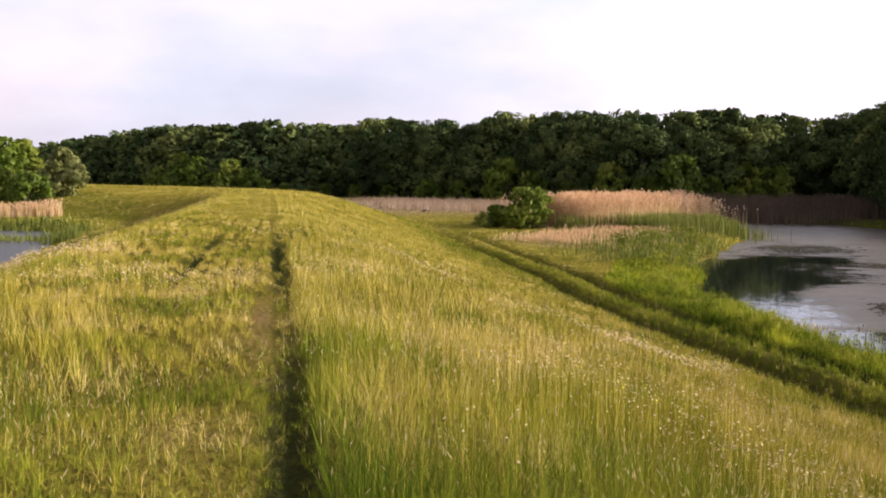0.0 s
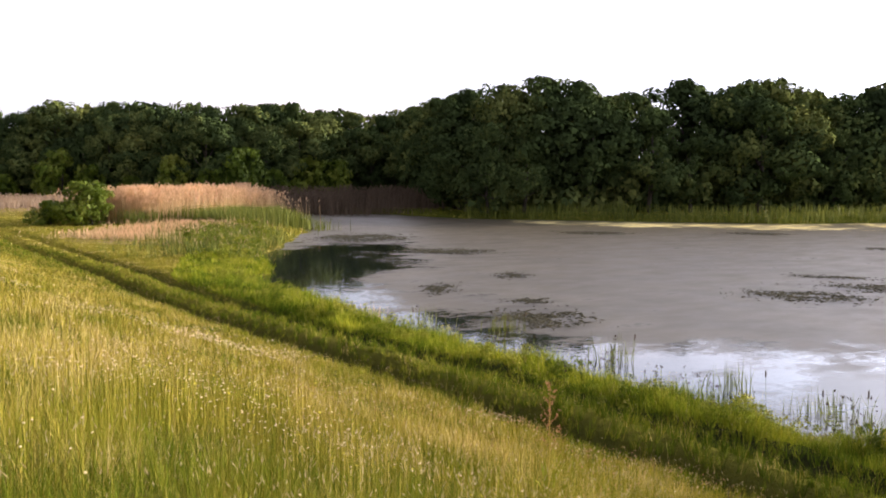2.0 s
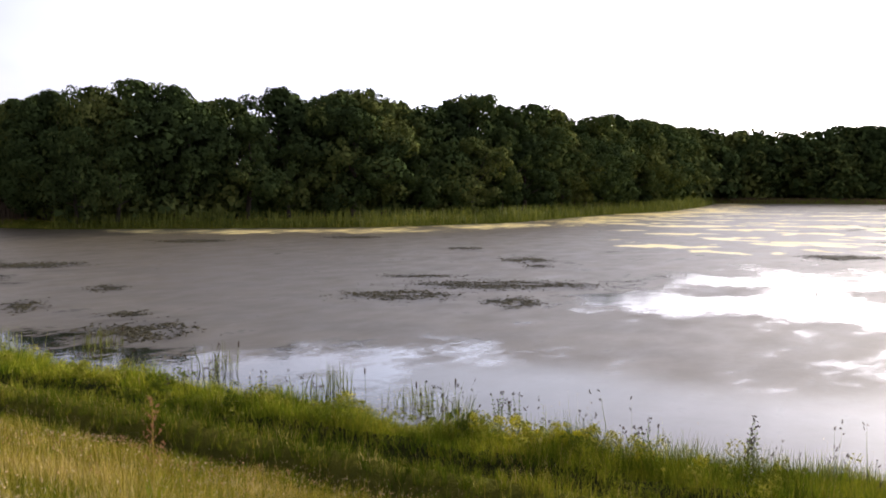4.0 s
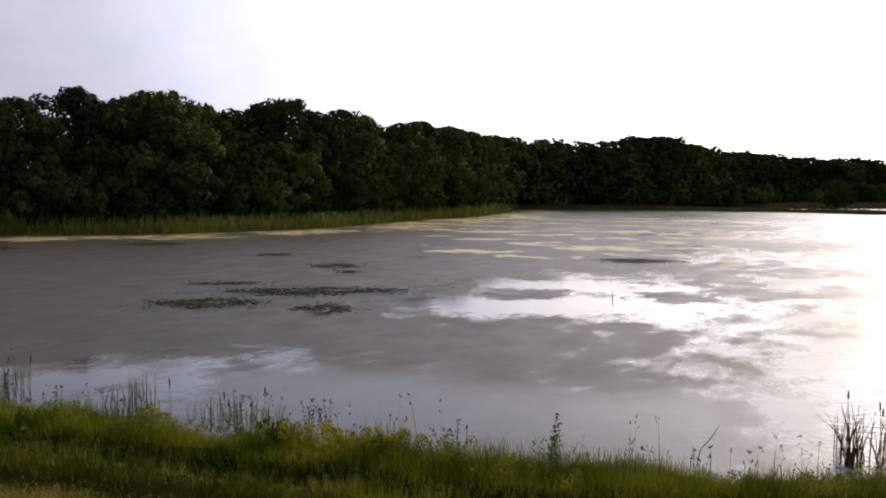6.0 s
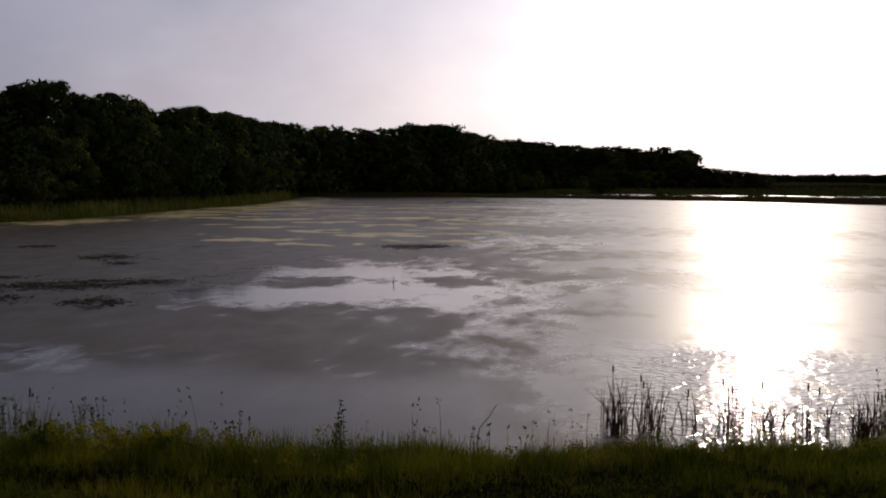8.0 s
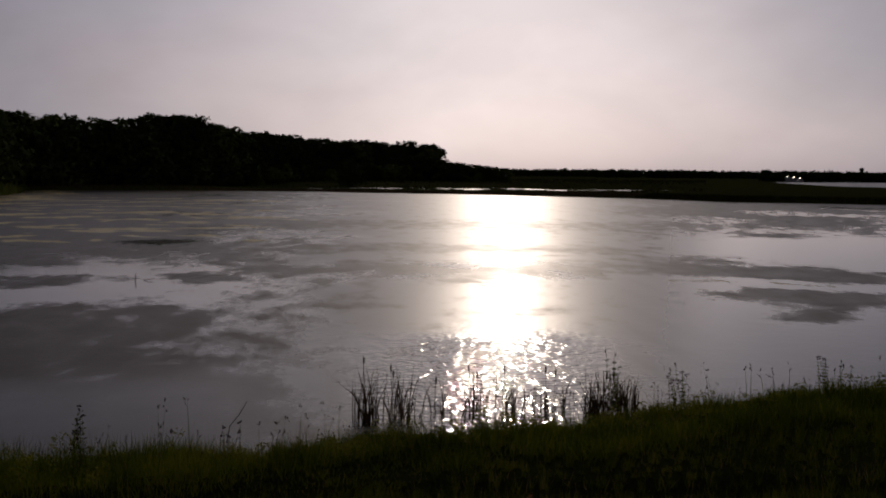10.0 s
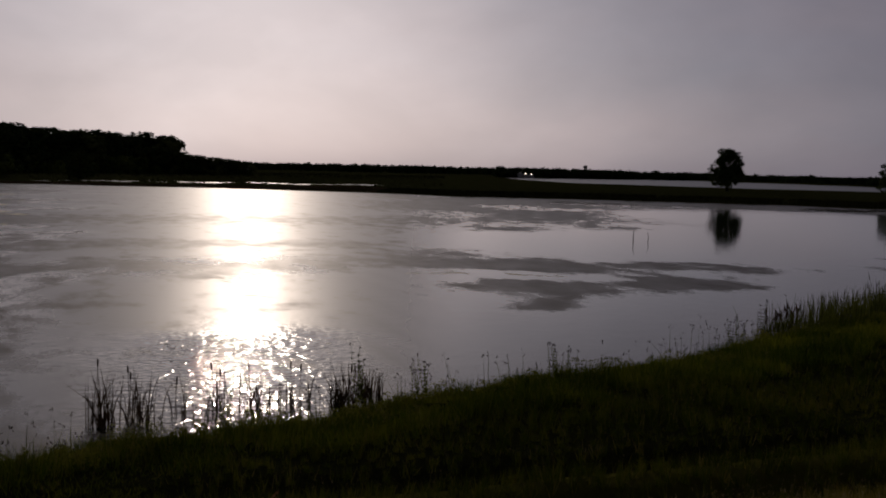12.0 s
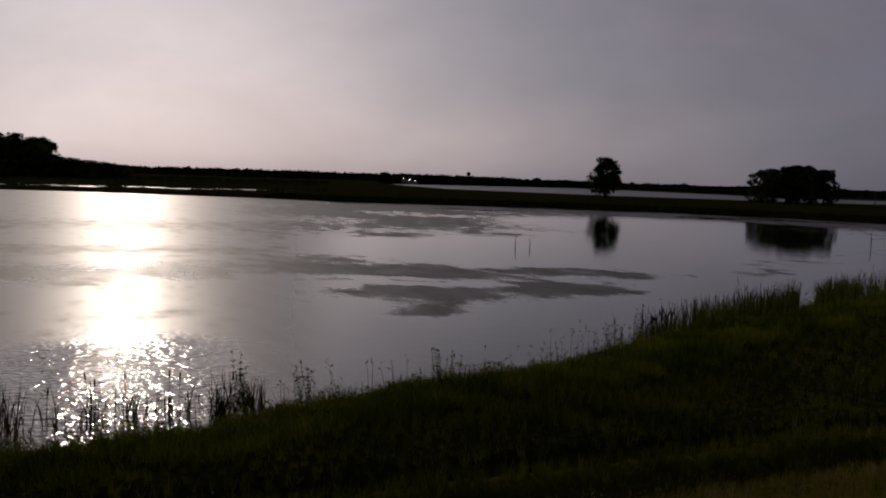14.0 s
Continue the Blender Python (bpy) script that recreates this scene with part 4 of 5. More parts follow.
# the lone tree and the group on the low bank across the pond
rng = np.random.default_rng(21)
lone = make_tree("lone_tree", 9.9, 8.2, 8500, 0.2, 0.22, 18, LEAVES, "lone dark leafy tree on the low bank", "tree", trunk_r=0.028)
set_down(lone, 194.9, -140.8, 0.7, 1.0, 1.0)
grove = Stock([lambda k=k: make_tree("bank_tree", 9.2, 7.8, 6500, 0.2, 0.15, 14, LEAVES, "dark leafy tree in a group on the low bank", "tree", group="trees on the low bank", trunk_r=0.025) for k in range(2)])
for k, (az, dist, h) in enumerate(((134.35, 250, 8.0), (134.9, 252, 8.3), (135.6, 252, 9.0), (136.2, 254, 9.3), (136.8, 252, 9.2), (137.5, 253, 8.4))):
    grove.plant(k % 2, *spot(az, dist), 2.1 * k, 1.0, h / 9.2)


# ---- reeds ----
def reed_bed(name, x, y, tall, wide, materials, label, plume=None, lean=0.12, lift=0.0):
    z = np.maximum(ground_height(x, y), -0.3) + lift
    n = len(x)
    h = tall * rng.uniform(0.72, 1.1, n) * (0.93 + 0.13 * waves(x, y, 2.6, 1.0))
    base = np.column_stack([x, y, z])
    v, q, t = blades(base, h, np.full(n, wide) * rng.uniform(0.6, 1.3, n), lean, 0.8)
    pieces = [(v, q, t, 0)]
    if plume:
        s = rng.random(n) < plume[0]
        hv, hq = heads(v[4::5][s] - [0, 0, 0.1], rng.uniform(0.25, 0.45, s.sum()), np.full(s.sum(), plume[1]))
        pieces.append((hv, hq, None, 1))
    v, q, t, s = gathered(*pieces)
    return tagged(new(name, mesh_of(name, v, q, t, materials, s)), label, "reeds", kind="stuff")


def along(line, per_m, w0, w1):
    """Places strewn beside a line, from w0 to w1 metres off it (right is positive)."""
    xs, ys = [], []
    for a, b in zip(line[:-1], line[1:]):
        e = b - a
        length = np.linalg.norm(e)
        n = int(length * per_m)
        u, w = rng.uniform(0, 1, n), rng.uniform(w0, w1, n)
        xs.append(a[0] + e[0] * u + e[1] / length * w)
        ys.append(a[1] + e[1] * u - e[0] / length * w)
    return np.concatenate(xs), np.concatenate(ys)


def inside(x0, y0, x1, y1, half, n):
    """Places strewn along a stroke of some width."""
    u, w = rng.uniform(0, 1, n), rng.normal(0, half, n)
    e = np.array([x1 - x0, y1 - y0])
    k = e / np.linalg.norm(e)
    return x0 + e[0] * u + k[1] * w, y0 + e[1] * u - k[0] * w


def build_reeds():
    x, y = inside(28.5, 99, 49, 114, 3.0, 9500)
    reed_bed("straw_reeds", x, y, 3.3, 0.07, [REED_STRAW, REED_PLUME], "tall orange-brown dry reeds with feathery plumes", (0.8, 0.16))
    x, y = inside(34, 91, 46, 95, 2.6, 4200)
    reed_bed("green_reeds", x, y, 1.9, 0.06, [REED_GREEN], "fresh green reeds on the spit")
    x, y = inside(28.5, 95, 42, 101, 1.2, 1500)
    reed_bed("young_reeds", x, y, 1.7, 0.06, [REED_GREEN], "young green reeds below the dry ones")
    # the shade of the wood is put into these reeds' colour
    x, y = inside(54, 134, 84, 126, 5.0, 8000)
    reed_bed("shaded_reeds", x, y, 2.9, 0.10, [SHADE_STRAW, SHADE_STRAW], "brown dry reeds, coloured darker for the shade of the wood", (0.5, 0.14))
    x, y = inside(16, 178, 44, 150, 7.0, 7000)
    reed_bed("field_reeds", x, y, 1.5, 0.10, [FIELD_STRAW, FIELD_STRAW], "pale brown dry reeds behind the dike", (0.3, 0.12), 0.25)
    x, y = along(POND_EDGE[13:21], 30, -4.5, 0.6)
    reed_bed("shore_reeds", x, y, 1.75, 0.09, [REED_GREEN], "belt of green reeds along the wooded shore")
    x, y = along(POND_EDGE[20:26], 75, -6.0, 0.5)
    reed_bed("far_reeds", x, y, 0.55, 0.08, [REED_DEAD], "dark brown reeds along the far shore")
    n = 30000
    az, far = rng.uniform(82, 147, n), np.sqrt(rng.uniform(235 ** 2, 720 ** 2, n))
    x, y = np.sin(np.radians(az)) * far, np.cos(np.radians(az)) * far
    keep = (ground_height(x, y) > 0.1) & (far < 560) & ((az < 110) | (far < 215))
    x, y, far = x[keep], y[keep], far[keep]
    z = ground_height(x, y)
    v, q, t = slivers(np.column_stack([x, y, z - 0.05]), rng.uniform(0.25, 0.55, len(x)), far * 0.0016, 0.3)
    tagged(new("far_scrub", mesh_of("far_scrub", v, q, t, [SCRUB])), "dark rough growth on the flats beyond the pond", "scrub", kind="stuff")
    x, y = along(POND_EDGE[25:33], 75, -6.0, 0.3)
    reed_bed("bank_reeds", x, y, 0.55, 0.09, [SCRUB], "dark green growth on the low bank")
    x, y = inside(24, 55, 34, 84, 3.2, 4600)
    dry_land = ground_height(x, y) > -0.02
    x, y = x[dry_land], y[dry_land]
    reed_bed("tussocks", x, y, 0.9, 0.05, [REED_GREEN, SEEDS], "green tussocks of sedge at the water's edge", (0.06, 0.05), 0.3)
    x, y = inside(21, 74, 35, 91, 2.3, 4200)
    reed_bed("dry_sedge", x, y, 0.55, 0.05, [REED_STRAW, REED_PLUME], "flattened pinkish dry sedge", (0.3, 0.08), 0.7)
    x, y = inside(-25, 126, -44, 122, 2.2, 1900)
    reed_bed("pool_reeds", x, y, 1.6, 0.09, [REED_STRAW, REED_PLUME], "orange dry reeds beside the pool", (0.5, 0.14))
    x, y = np.concatenate([inside(-21, 107, -46, 116, 2.0, 2200), inside(-17, 84, -20, 104, 1.0, 700), inside(-19, 90, -42, 99, 2.2, 2000)], 1)
    reed_bed("pool_sedge", x, y, 0.9, 0.07, [REED_GREEN], "green sedge round the pool")


build_reeds()


def distant_line():
    """The low far treeline on the horizon, a rough thicket of small crowns."""
    pieces = []
    for k in range(900):
        az = rng.uniform(96, 146)
        dist = rng.uniform(900, 1000) if az < 113 else float(np.interp(az, (113, 124, 134, 146), (684, 785, 580, 545))) + rng.uniform(0, 45)
        rise = float(np.interp(az, (96, 107, 117, 124, 130, 146), (0.10, 0.14, 0.10, -0.02, -0.12, -0.15))) + rng.normal(0, 0.035) + (0.1 if k % 23 == 0 else 0.0)
        x, y = spot(az, dist)
        h = EYE[2] + dist * math.tan(radians(rise))
        r = max(2.5, h * 0.55)
        v, q, _ = crown_of([(x, y, h - r, r), (x + rng.normal(0, 4), y, h * 0.45, r)], 44, 1.8)
        v[:, 2] = np.maximum(v[:, 2], 0.2)
        pieces.append((v, None, q, 0))
    v, q, t, s = gathered(*pieces)
    tagged(new("far_treeline", mesh_of("far_treeline", v, q, t, [LEAVES], s)), "low dark treeline along the horizon", "trees", kind="stuff")


distant_line()


# ---- water plants, weed and driftwood ----
def cattail_clump(height, leaves, heads_n, material, label, spread=0.35, name="cattail_clump"):
    """A clump of upright sword leaves with a few brown spikes, its foot at the origin."""
    ob = new(name)
    base = np.column_stack([rng.normal(0, spread, leaves), rng.normal(0, spread, leaves), np.full(leaves, -0.15)])
    dead = spread < 0.3
    v, q, t = blades(base, height * rng.uniform(0.35 if dead else 0.55, 1.0, leaves), np.full(leaves, 0.028 if dead else 0.024) * rng.uniform(0.6, 1.3, leaves), 0.2 if dead else 0.13, 1.4)
    part("leaves", mesh_of("leaves", v, q, t, [material]), ob)
    for k in range(heads_n):
        p = np.array([rng.normal(0, spread), rng.normal(0, spread), -0.15])
        top = p + [rng.normal(0, 0.06), rng.normal(0, 0.06), height * rng.uniform(0.8, 1.02)]
        stem = part("stem", mesh_of("stem", *tube([p, (p + top) / 2, top], [0.007, 0.006, 0.005], 5), [material]), ob)
        w = unit(top - p)
        part("seed_spike", mesh_of("seed_spike", *tube([top - w * 0.20, top - w * 0.17, top - w * 0.05, top - w * 0.02], [0.008, 0.02, 0.02, 0.006], 7), [RUST_DARK], soft=True), stem, "brown seed spike")
    return tagged(ob, label, "cattail")


rng = np.random.default_rng(31)
RUST_DARK = plain("brown_spike", (0.05, 0.03, 0.02), (0.12, 0.07, 0.045), 30.0, 0.9)
rooted = lambda ob, x, y, turn=0.0: set_down(ob, x, y, turn, 1.0, 1.0, float(ground_height(x, y)[0]) if float(ground_height(x, y)[0]) < 0 else 0.0)

for k, (x, y, h, n, m, lab) in enumerate((
        (20.4, 16.6, 1.35, 46, REED_GREEN, "green cattail clump standing in the shallow water"), (19.9, 30.4, 1.25, 34, REED_GREEN, "thin cattail clump at the water's edge"),
        (21.9, 28.0, 1.1, 40, REED_GREEN, "low cattail clump in weedy shallow water"), (21.0, 21.5, 1.25, 40, REED_GREEN, "green cattail clump beside floating weed"),
        (20.2, 14.0, 1.0, 34, REED_GREEN, "sparse cattail clump near the bank"), (19.9, 12.6, 1.25, 44, REED_GREEN, "yellow-green cattail clump near the bank"),
        (18.8, 32.2, 1.2, 40, REED_STRAW, "pale dry cattail clump at the water's edge"))):
    rooted(cattail_clump(h * 0.85, int(n * 1.1), 1, m, lab), x, y, k)
for k, (x, y, h, n, lab) in enumerate((
        (21.9, -0.3, 1.5, 40, "dead brown cattail clump standing in water"), (22.0, -1.05, 1.4, 34, "dead brown cattail clump leaning apart"), (22.3, -2.1, 1.15, 16, "dead cattail stems in glittering water"),
        (22.5, -2.9, 1.3, 20, "dead cattail stems in glittering water"), (22.6, -3.7, 1.3, 20, "dead cattail stems in glittering water"), (22.7, -4.5, 1.25, 22, "dead cattail stems near the bank"),
        (22.0, -5.6, 1.35, 70, "dense dark cattail clump at the bank"), (22.6, -6.4, 1.1, 50, "dense dark cattail clump at the bank"))):
    rooted(cattail_clump(h * 1.08, int(n * 1.6), 1 + k % 2, REED_DEAD, lab, 0.15 + 0.04 * (k % 3)), x, y, k * 0.7)


def rushes():
    """A stand of rushes where the bank turns away."""
    x, y = inside(26.8, -23.2, 35.5, -42, 1.3, 3600)
    some = waves(x, y, 1.3, 2.0) + rng.normal(0, 0.3, len(x)) > -0.35
    some &= np.abs(np.degrees(np.arctan2(x, y)) - 137.0) > 0.45
    x, y = x[some], y[some]
    reed_bed("rushes", x, y, 1.45, 0.032, [REED_GREEN, REED_DEAD], "dark green rushes at the water's edge", (0.02, 0.03))
    x, y = inside(25.6, -20.5, 26.5, -22.0, 0.35, 260)
    reed_bed("rushes", x, y, 1.0, 0.025, [REED_GREEN, REED_DEAD], "small tuft of dark rushes", (0.2, 0.05))


rushes()

def weed_mats():
    for az, dist, wide, depth in MATS:
        half = radians(wide) * dist
        n = int(np.clip(half * depth * 260, 200, 2600))
        u, w = rng.normal(0, 0.45, n), rng.normal(0, 0.42, n)
        keep = (waves(u * 3, w * 3, 1.0, az) + rng.normal(0, 0.35, n)) > -0.25
        u, w = u[keep] * half, w[keep] * depth * 1.5
        c, s = math.cos(radians(az)), math.sin(radians(az))
        cx, cy = spot(az, dist)
        x, y, n = cx + u * c + w * s, cy - u * s + w * c, keep.sum()
        size = rng.uniform(0.05, 0.17, n) * max(1.0, dist / 55)
        a = rng.uniform(0, 6.28, n)
        e = np.column_stack([np.cos(a), np.sin(a), rng.normal(0, 0.05, n)]) * size[:, None]
        f = np.column_stack([-np.sin(a), np.cos(a), rng.normal(0, 0.10, n)]) * size[:, None] * 0.55
        p = np.column_stack([x, y, rng.uniform(0.01, 0.03, n)])
        v = np.stack([p - e, p - f, p + e * 0.9, p + f, p + [0, 0, 0.025]], 1).reshape(-1, 3)
        k = np.arange(n)[:, None] * 5
        tris = np.concatenate([k + q for q in ([0, 1, 4], [1, 2, 4], [2, 3, 4], [3, 0, 4])])
        tagged(new("weed_mat", mesh_of("weed_mat", v, None, tris, [WEED])), "dark mat of floating water weed", "water weed", "weed mats", kind="stuff")


weed_mats()


def stick(points, radius, name, label):
    ob = new(name, mesh_of(name, *tube(points, np.linspace(radius, radius * 0.5, len(points)), 6), [DEADWOOD], soft=True))
    return tagged(ob, label, "stick")


stick([(50.5, 10.8, -0.4), (50.52, 10.8, 0.1), (50.45, 10.75, 0.38)], 0.03, "stick", "short dead stick standing in open water")
stick([(50.7, 10.5, -0.4), (50.6, 10.4, 0.02), (50.5, 9.9, 0.1)], 0.025, "stick", "broken stick lying at the water's surface")
stick([(69.7, -41.6, -0.4), (69.75, -41.6, 0.5), (69.7, -41.65, 0.95)], 0.04, "stake", "thin dark stake standing in the pond")
stick([(69.3, -42.6, -0.4), (69.2, -42.7, 0.4), (69.3, -42.6, 0.8)], 0.035, "stake", "shorter dark stake standing in the pond")
stick([(70.0, -83.4, -0.4), (70.0, -83.4, 0.7), (70.0, -83.3, 1.5)], 0.05, "stake", "dark stake standing in the pond")
stick([(20.3, 2.6, -0.2), (20.3, 2.5, 0.35), (20.25, 2.3, 0.6), (20.35, 2.15, 0.85)], 0.012, "stick", "bent bare twig at the water's edge")
for k in range(4):
    stick([(33.0 + 0.35 * k, -36.5 - 0.5 * k, -0.3), (33.0 + 0.35 * k, -36.5 - 0.5 * k, 1.3 + 0.12 * (k % 2))], 0.04, "fishing_stake", "upright wooden stake among the rushes")


# ---- single plants on the slope and the bank ----
def dock_plant(height, label, material=None, name="dock_plant"):
    """A dock: ribbed stem, side shoots thick with rusty seeds, long leaves at the foot."""
    ob = new(name)
    top = np.array([rng.normal(0, 0.04), rng.normal(0, 0.04), height])
    stem = part("stem", mesh_of("stem", *tube([(0, 0, 0), top * 0.5 + [0.01, 0, 0], top], [0.006, 0.005, 0.003], 6), [MEADOW]), ob)
    seeds = []
    for k in range(13):
        p = top * (0.42 + 0.045 * k)
        a = k * 2.4
        e = p + np.array([math.cos(a), math.sin(a), 1.5]) * height * (0.13 - 0.007 * k)
        n = 16
        u = rng.uniform(0.1, 1, n)[:, None]
        hv, hq = heads(p + (e - p) * u + rng.normal(0, 0.006, (n, 3)), rng.uniform(0.018, 0.035, n), np.full(n, 0.012), 0.9)
        seeds.append((hv, hq, None, 0))
    tagged(part("seed_head", mesh_of("seed_head", *gathered(*seeds)[:3], [material or RUST]), stem, "rusty seed head"), kind="stuff")
    n = 9
    v, q, t = blades(np.zeros((n, 3)), np.full(n, height * 0.45) * rng.uniform(0.7, 1.2, n), np.full(n, 0.05), 0.8, 1.0)
    part("leaves", mesh_of("leaves", v, q, t, [LUSH]), ob)
    return tagged(ob, label, "dock plant")


def leafy_weed(height, label, name="tall_weed", dark=True):
    """A tall bank weed: several stems with pairs of leaves and small knobbly heads."""
    ob = new(name)
    pieces, tips = [], []
    for s in range(5):
        f = np.array([rng.normal(0, 0.08), rng.normal(0, 0.08), 0])
        top = f + [rng.normal(0, 0.12), rng.normal(0, 0.12), height * rng.uniform(0.7, 1.0)]
        stem = part("stem", mesh_of("stem", *tube([f, (f + top) / 2, top], [0.006, 0.005, 0.003], 5), [LUSH]), ob)
        tips.append(top)
        for k in range(9):
            p = f + (top - f) * (0.2 + 0.085 * k)
            for side in (0, math.pi):
                a = k * 1.57 + side
                r = height * 0.095 * (1.1 - 0.07 * k)
                e = p + np.array([math.cos(a), math.sin(a), 0.35]) * r
                w = np.array([-math.sin(a), math.cos(a), 0.1]) * r * 0.28
                m = (p + e) / 2 + [0, 0, 0.02]
                pieces.append((np.array([p, m - w, e, m + w]), np.array([[0, 1, 2, 3]]), None, 0))
    v, q, t, s = gathered(*pieces)
    part("leaves", mesh_of("leaves", v, q, t, [REED_GREEN if dark else LUSH]), ob)
    hv, hq = heads(np.repeat(np.array(tips), 4, 0) + rng.normal(0, 0.02, (20, 3)), np.full(20, 0.05), np.full(20, 0.035), 0.5)
    tagged(part("flower_spray", mesh_of("flower_spray", hv, hq, None, [RUST_DARK]), ob, "small dark flower heads"), kind="stuff")
    return tagged(ob, label, "weed")


def on_slope(ob, x, y, turn=0.0):
    return set_down(ob, x, y, turn, 1.0, 1.0, 0.02)


on_slope(dock_plant(1.2, "rust-brown dock plant gone to seed on the slope"), 6.35, 7.4)
on_slope(dock_plant(1.1, "rust-brown dock plant gone to seed on the slope"), 8.1, -1.45, 1.0)
on_slope(dock_plant(0.6, "small rusty dock plant on the slope"), 9.6, 5.2, 2.0)
for k, (x, y) in enumerate(((17.3, 14.6), (17.0, 9.2), (17.6, 7.0), (16.6, 17.2), (16.2, 4.4), (17.5, 2.2), (18.4, -2.4), (19.6, -6.6), (20.8, -10.5), (17.2, 22.0), (16.8, 27.5))):
    on_slope(leafy_weed(0.95 + 0.12 * math.sin(k * 2.3), "tall leafy bank weed with dark flower heads"), x, y, k)
for k, (x, y, h) in enumerate(((26.6, -20.9, 1.45), (24.9, -18.3, 1.15), (21.9, -6.0, 1.6), (23.2, -12.0, 1.1), (22.0, -7.6, 1.2), (25.9, -19.2, 1.0), (18.2, 12.1, 1.3), (18.3, 10.4, 1.2))):
    on_slope(leafy_weed(h, "tall thin bank weed with dark flower heads"), x, y, 0.9 * k)
on_slope(leafy_weed(1.25, "broad leafy weed standing above the bank grass", "tall_weed", False), 17.9, 4.95)
on_slope(leafy_weed(1.0, "bright green leafy weed among bank grass", "tall_weed", False), 16.2, 15.2)
on_slope(leafy_weed(1.1, "bright green leafy weed among bank grass", "tall_weed", False), 15.9, 6.1)


def herb_clump(height, width, label):
    """A low leafy herb in the bank grass: a heap of small leaves over short stems."""
    ob = new("herb_clump")
    part("stems", mesh_of("stems", *tubes(*[tube([(0, 0, 0), (rng.normal(0, width * 0.15), rng.normal(0, width * 0.15), height * 0.8)], [0.006, 0.003], 5) for _ in range(5)]), [LUSH]), ob)
    heap = [(rng.normal(0, width * 0.26), rng.normal(0, width * 0.26), height * rng.uniform(0.3, 1.0), width * rng.uniform(0.06, 0.17)) for _ in range(16)]
    v, t, _ = crown_of(heap, 520, 0.034)
    part("leaves", mesh_of("leaves", v, None, t, [HERB]), ob)
    return tagged(ob, label, "herb", "herbs of the bank")


HERB = leafy("herb_leaves", [(0.1, (0.04, 0.068, 0.011)), (0.5, (0.16, 0.195, 0.024)), (0.9, (0.48, 0.44, 0.07))], 0.13, 0.55, 0.55, True, 0.0)
herbs = Stock([lambda k=k: herb_clump(0.75 + 0.1 * k, 0.9 + 0.1 * k, "leafy yellow-green herb in the bank grass") for k in range(3)])
line = np.concatenate([POND_EDGE[-8:], POND_EDGE[:6]])
hx, hy = along(line, 1.2, -3.2, -1.0)
for k in range(len(hx)):
    if float(ground_height(hx[k], hy[k])[0]) > 0.05 and hx[k] > 15.3 and hy[k] > 4.0:
        s = rng.uniform(0.45, 0.85)
        herbs.plant(k % 3, hx[k], hy[k], k * 1.1, s, s, 0.03)


hx, hy = inside(24, 53, 33, 80, 2.2, 34)
for k in range(len(hx)):
    if float(ground_height(hx[k], hy[k])[0]) > 0.03:
        s = rng.uniform(1.0, 1.9)
        herbs.plant(k % 3, hx[k], hy[k], k * 1.7, s, s * 0.8, 0.03)


def bank_herbs():
    """Low broad-leaved herbs grown into one another all over the bank."""
    line = np.concatenate([POND_EDGE[-8:], POND_EDGE[:8]])
    x, y = along(line, 15.0, -3.4, -0.5)
    z, d, shore, h, green = sward(x, y)
    keep = (z > 0.06) & (d > 15.7) & (waves(x, y, 1.5, 2.0) + rng.normal(0, 0.4, len(x)) > -0.2)
    x, y, z, h = x[keep], y[keep], z[keep], h[keep]
    size = rng.uniform(0.08, 0.22, len(x)) * (1 + 0.3 * waves(x, y, 2.2, 4.0))
    heap = np.column_stack([x, y, z + np.clip(h, 0.25, 0.7) * rng.uniform(0.45, 1.0, len(x)), size])
    v, t, soft = crown_of(heap, 50 * len(x), 0.024)
    me = mesh_of("bank_herbs", v, None, t, [HERB])
    tagged(new("bank_herbs", me), "dense broad-leaved herbs in the bank grass", "herbs", kind="stuff")


bank_herbs()


def yellow_patch():
    """A patch of yellow-flowering herbs among the bank grass."""
    n = 60
    x, y = 16.2 + rng.normal(0, 0.35, n), 8.0 + rng.normal(0, 0.75, n)
    heap = np.column_stack([x, y, ground_height(x, y) + rng.uniform(0.3, 0.62, n), rng.uniform(0.06, 0.15, n)])
    v, t, soft = crown_of(heap, 4200, 0.02)
    tagged(new("yellow_herbs", mesh_of("yellow_herbs", v, None, t, [YELLOW_HERB])), "yellow-flowering herbs in the bank grass", "herbs", kind="stuff")


YELLOW_HERB = leafy("yellow_herb", [(0.1, (0.22, 0.24, 0.02)), (0.9, (0.62, 0.54, 0.04))], 0.12, 0.6, 0.6, False, 0.0)
yellow_patch()


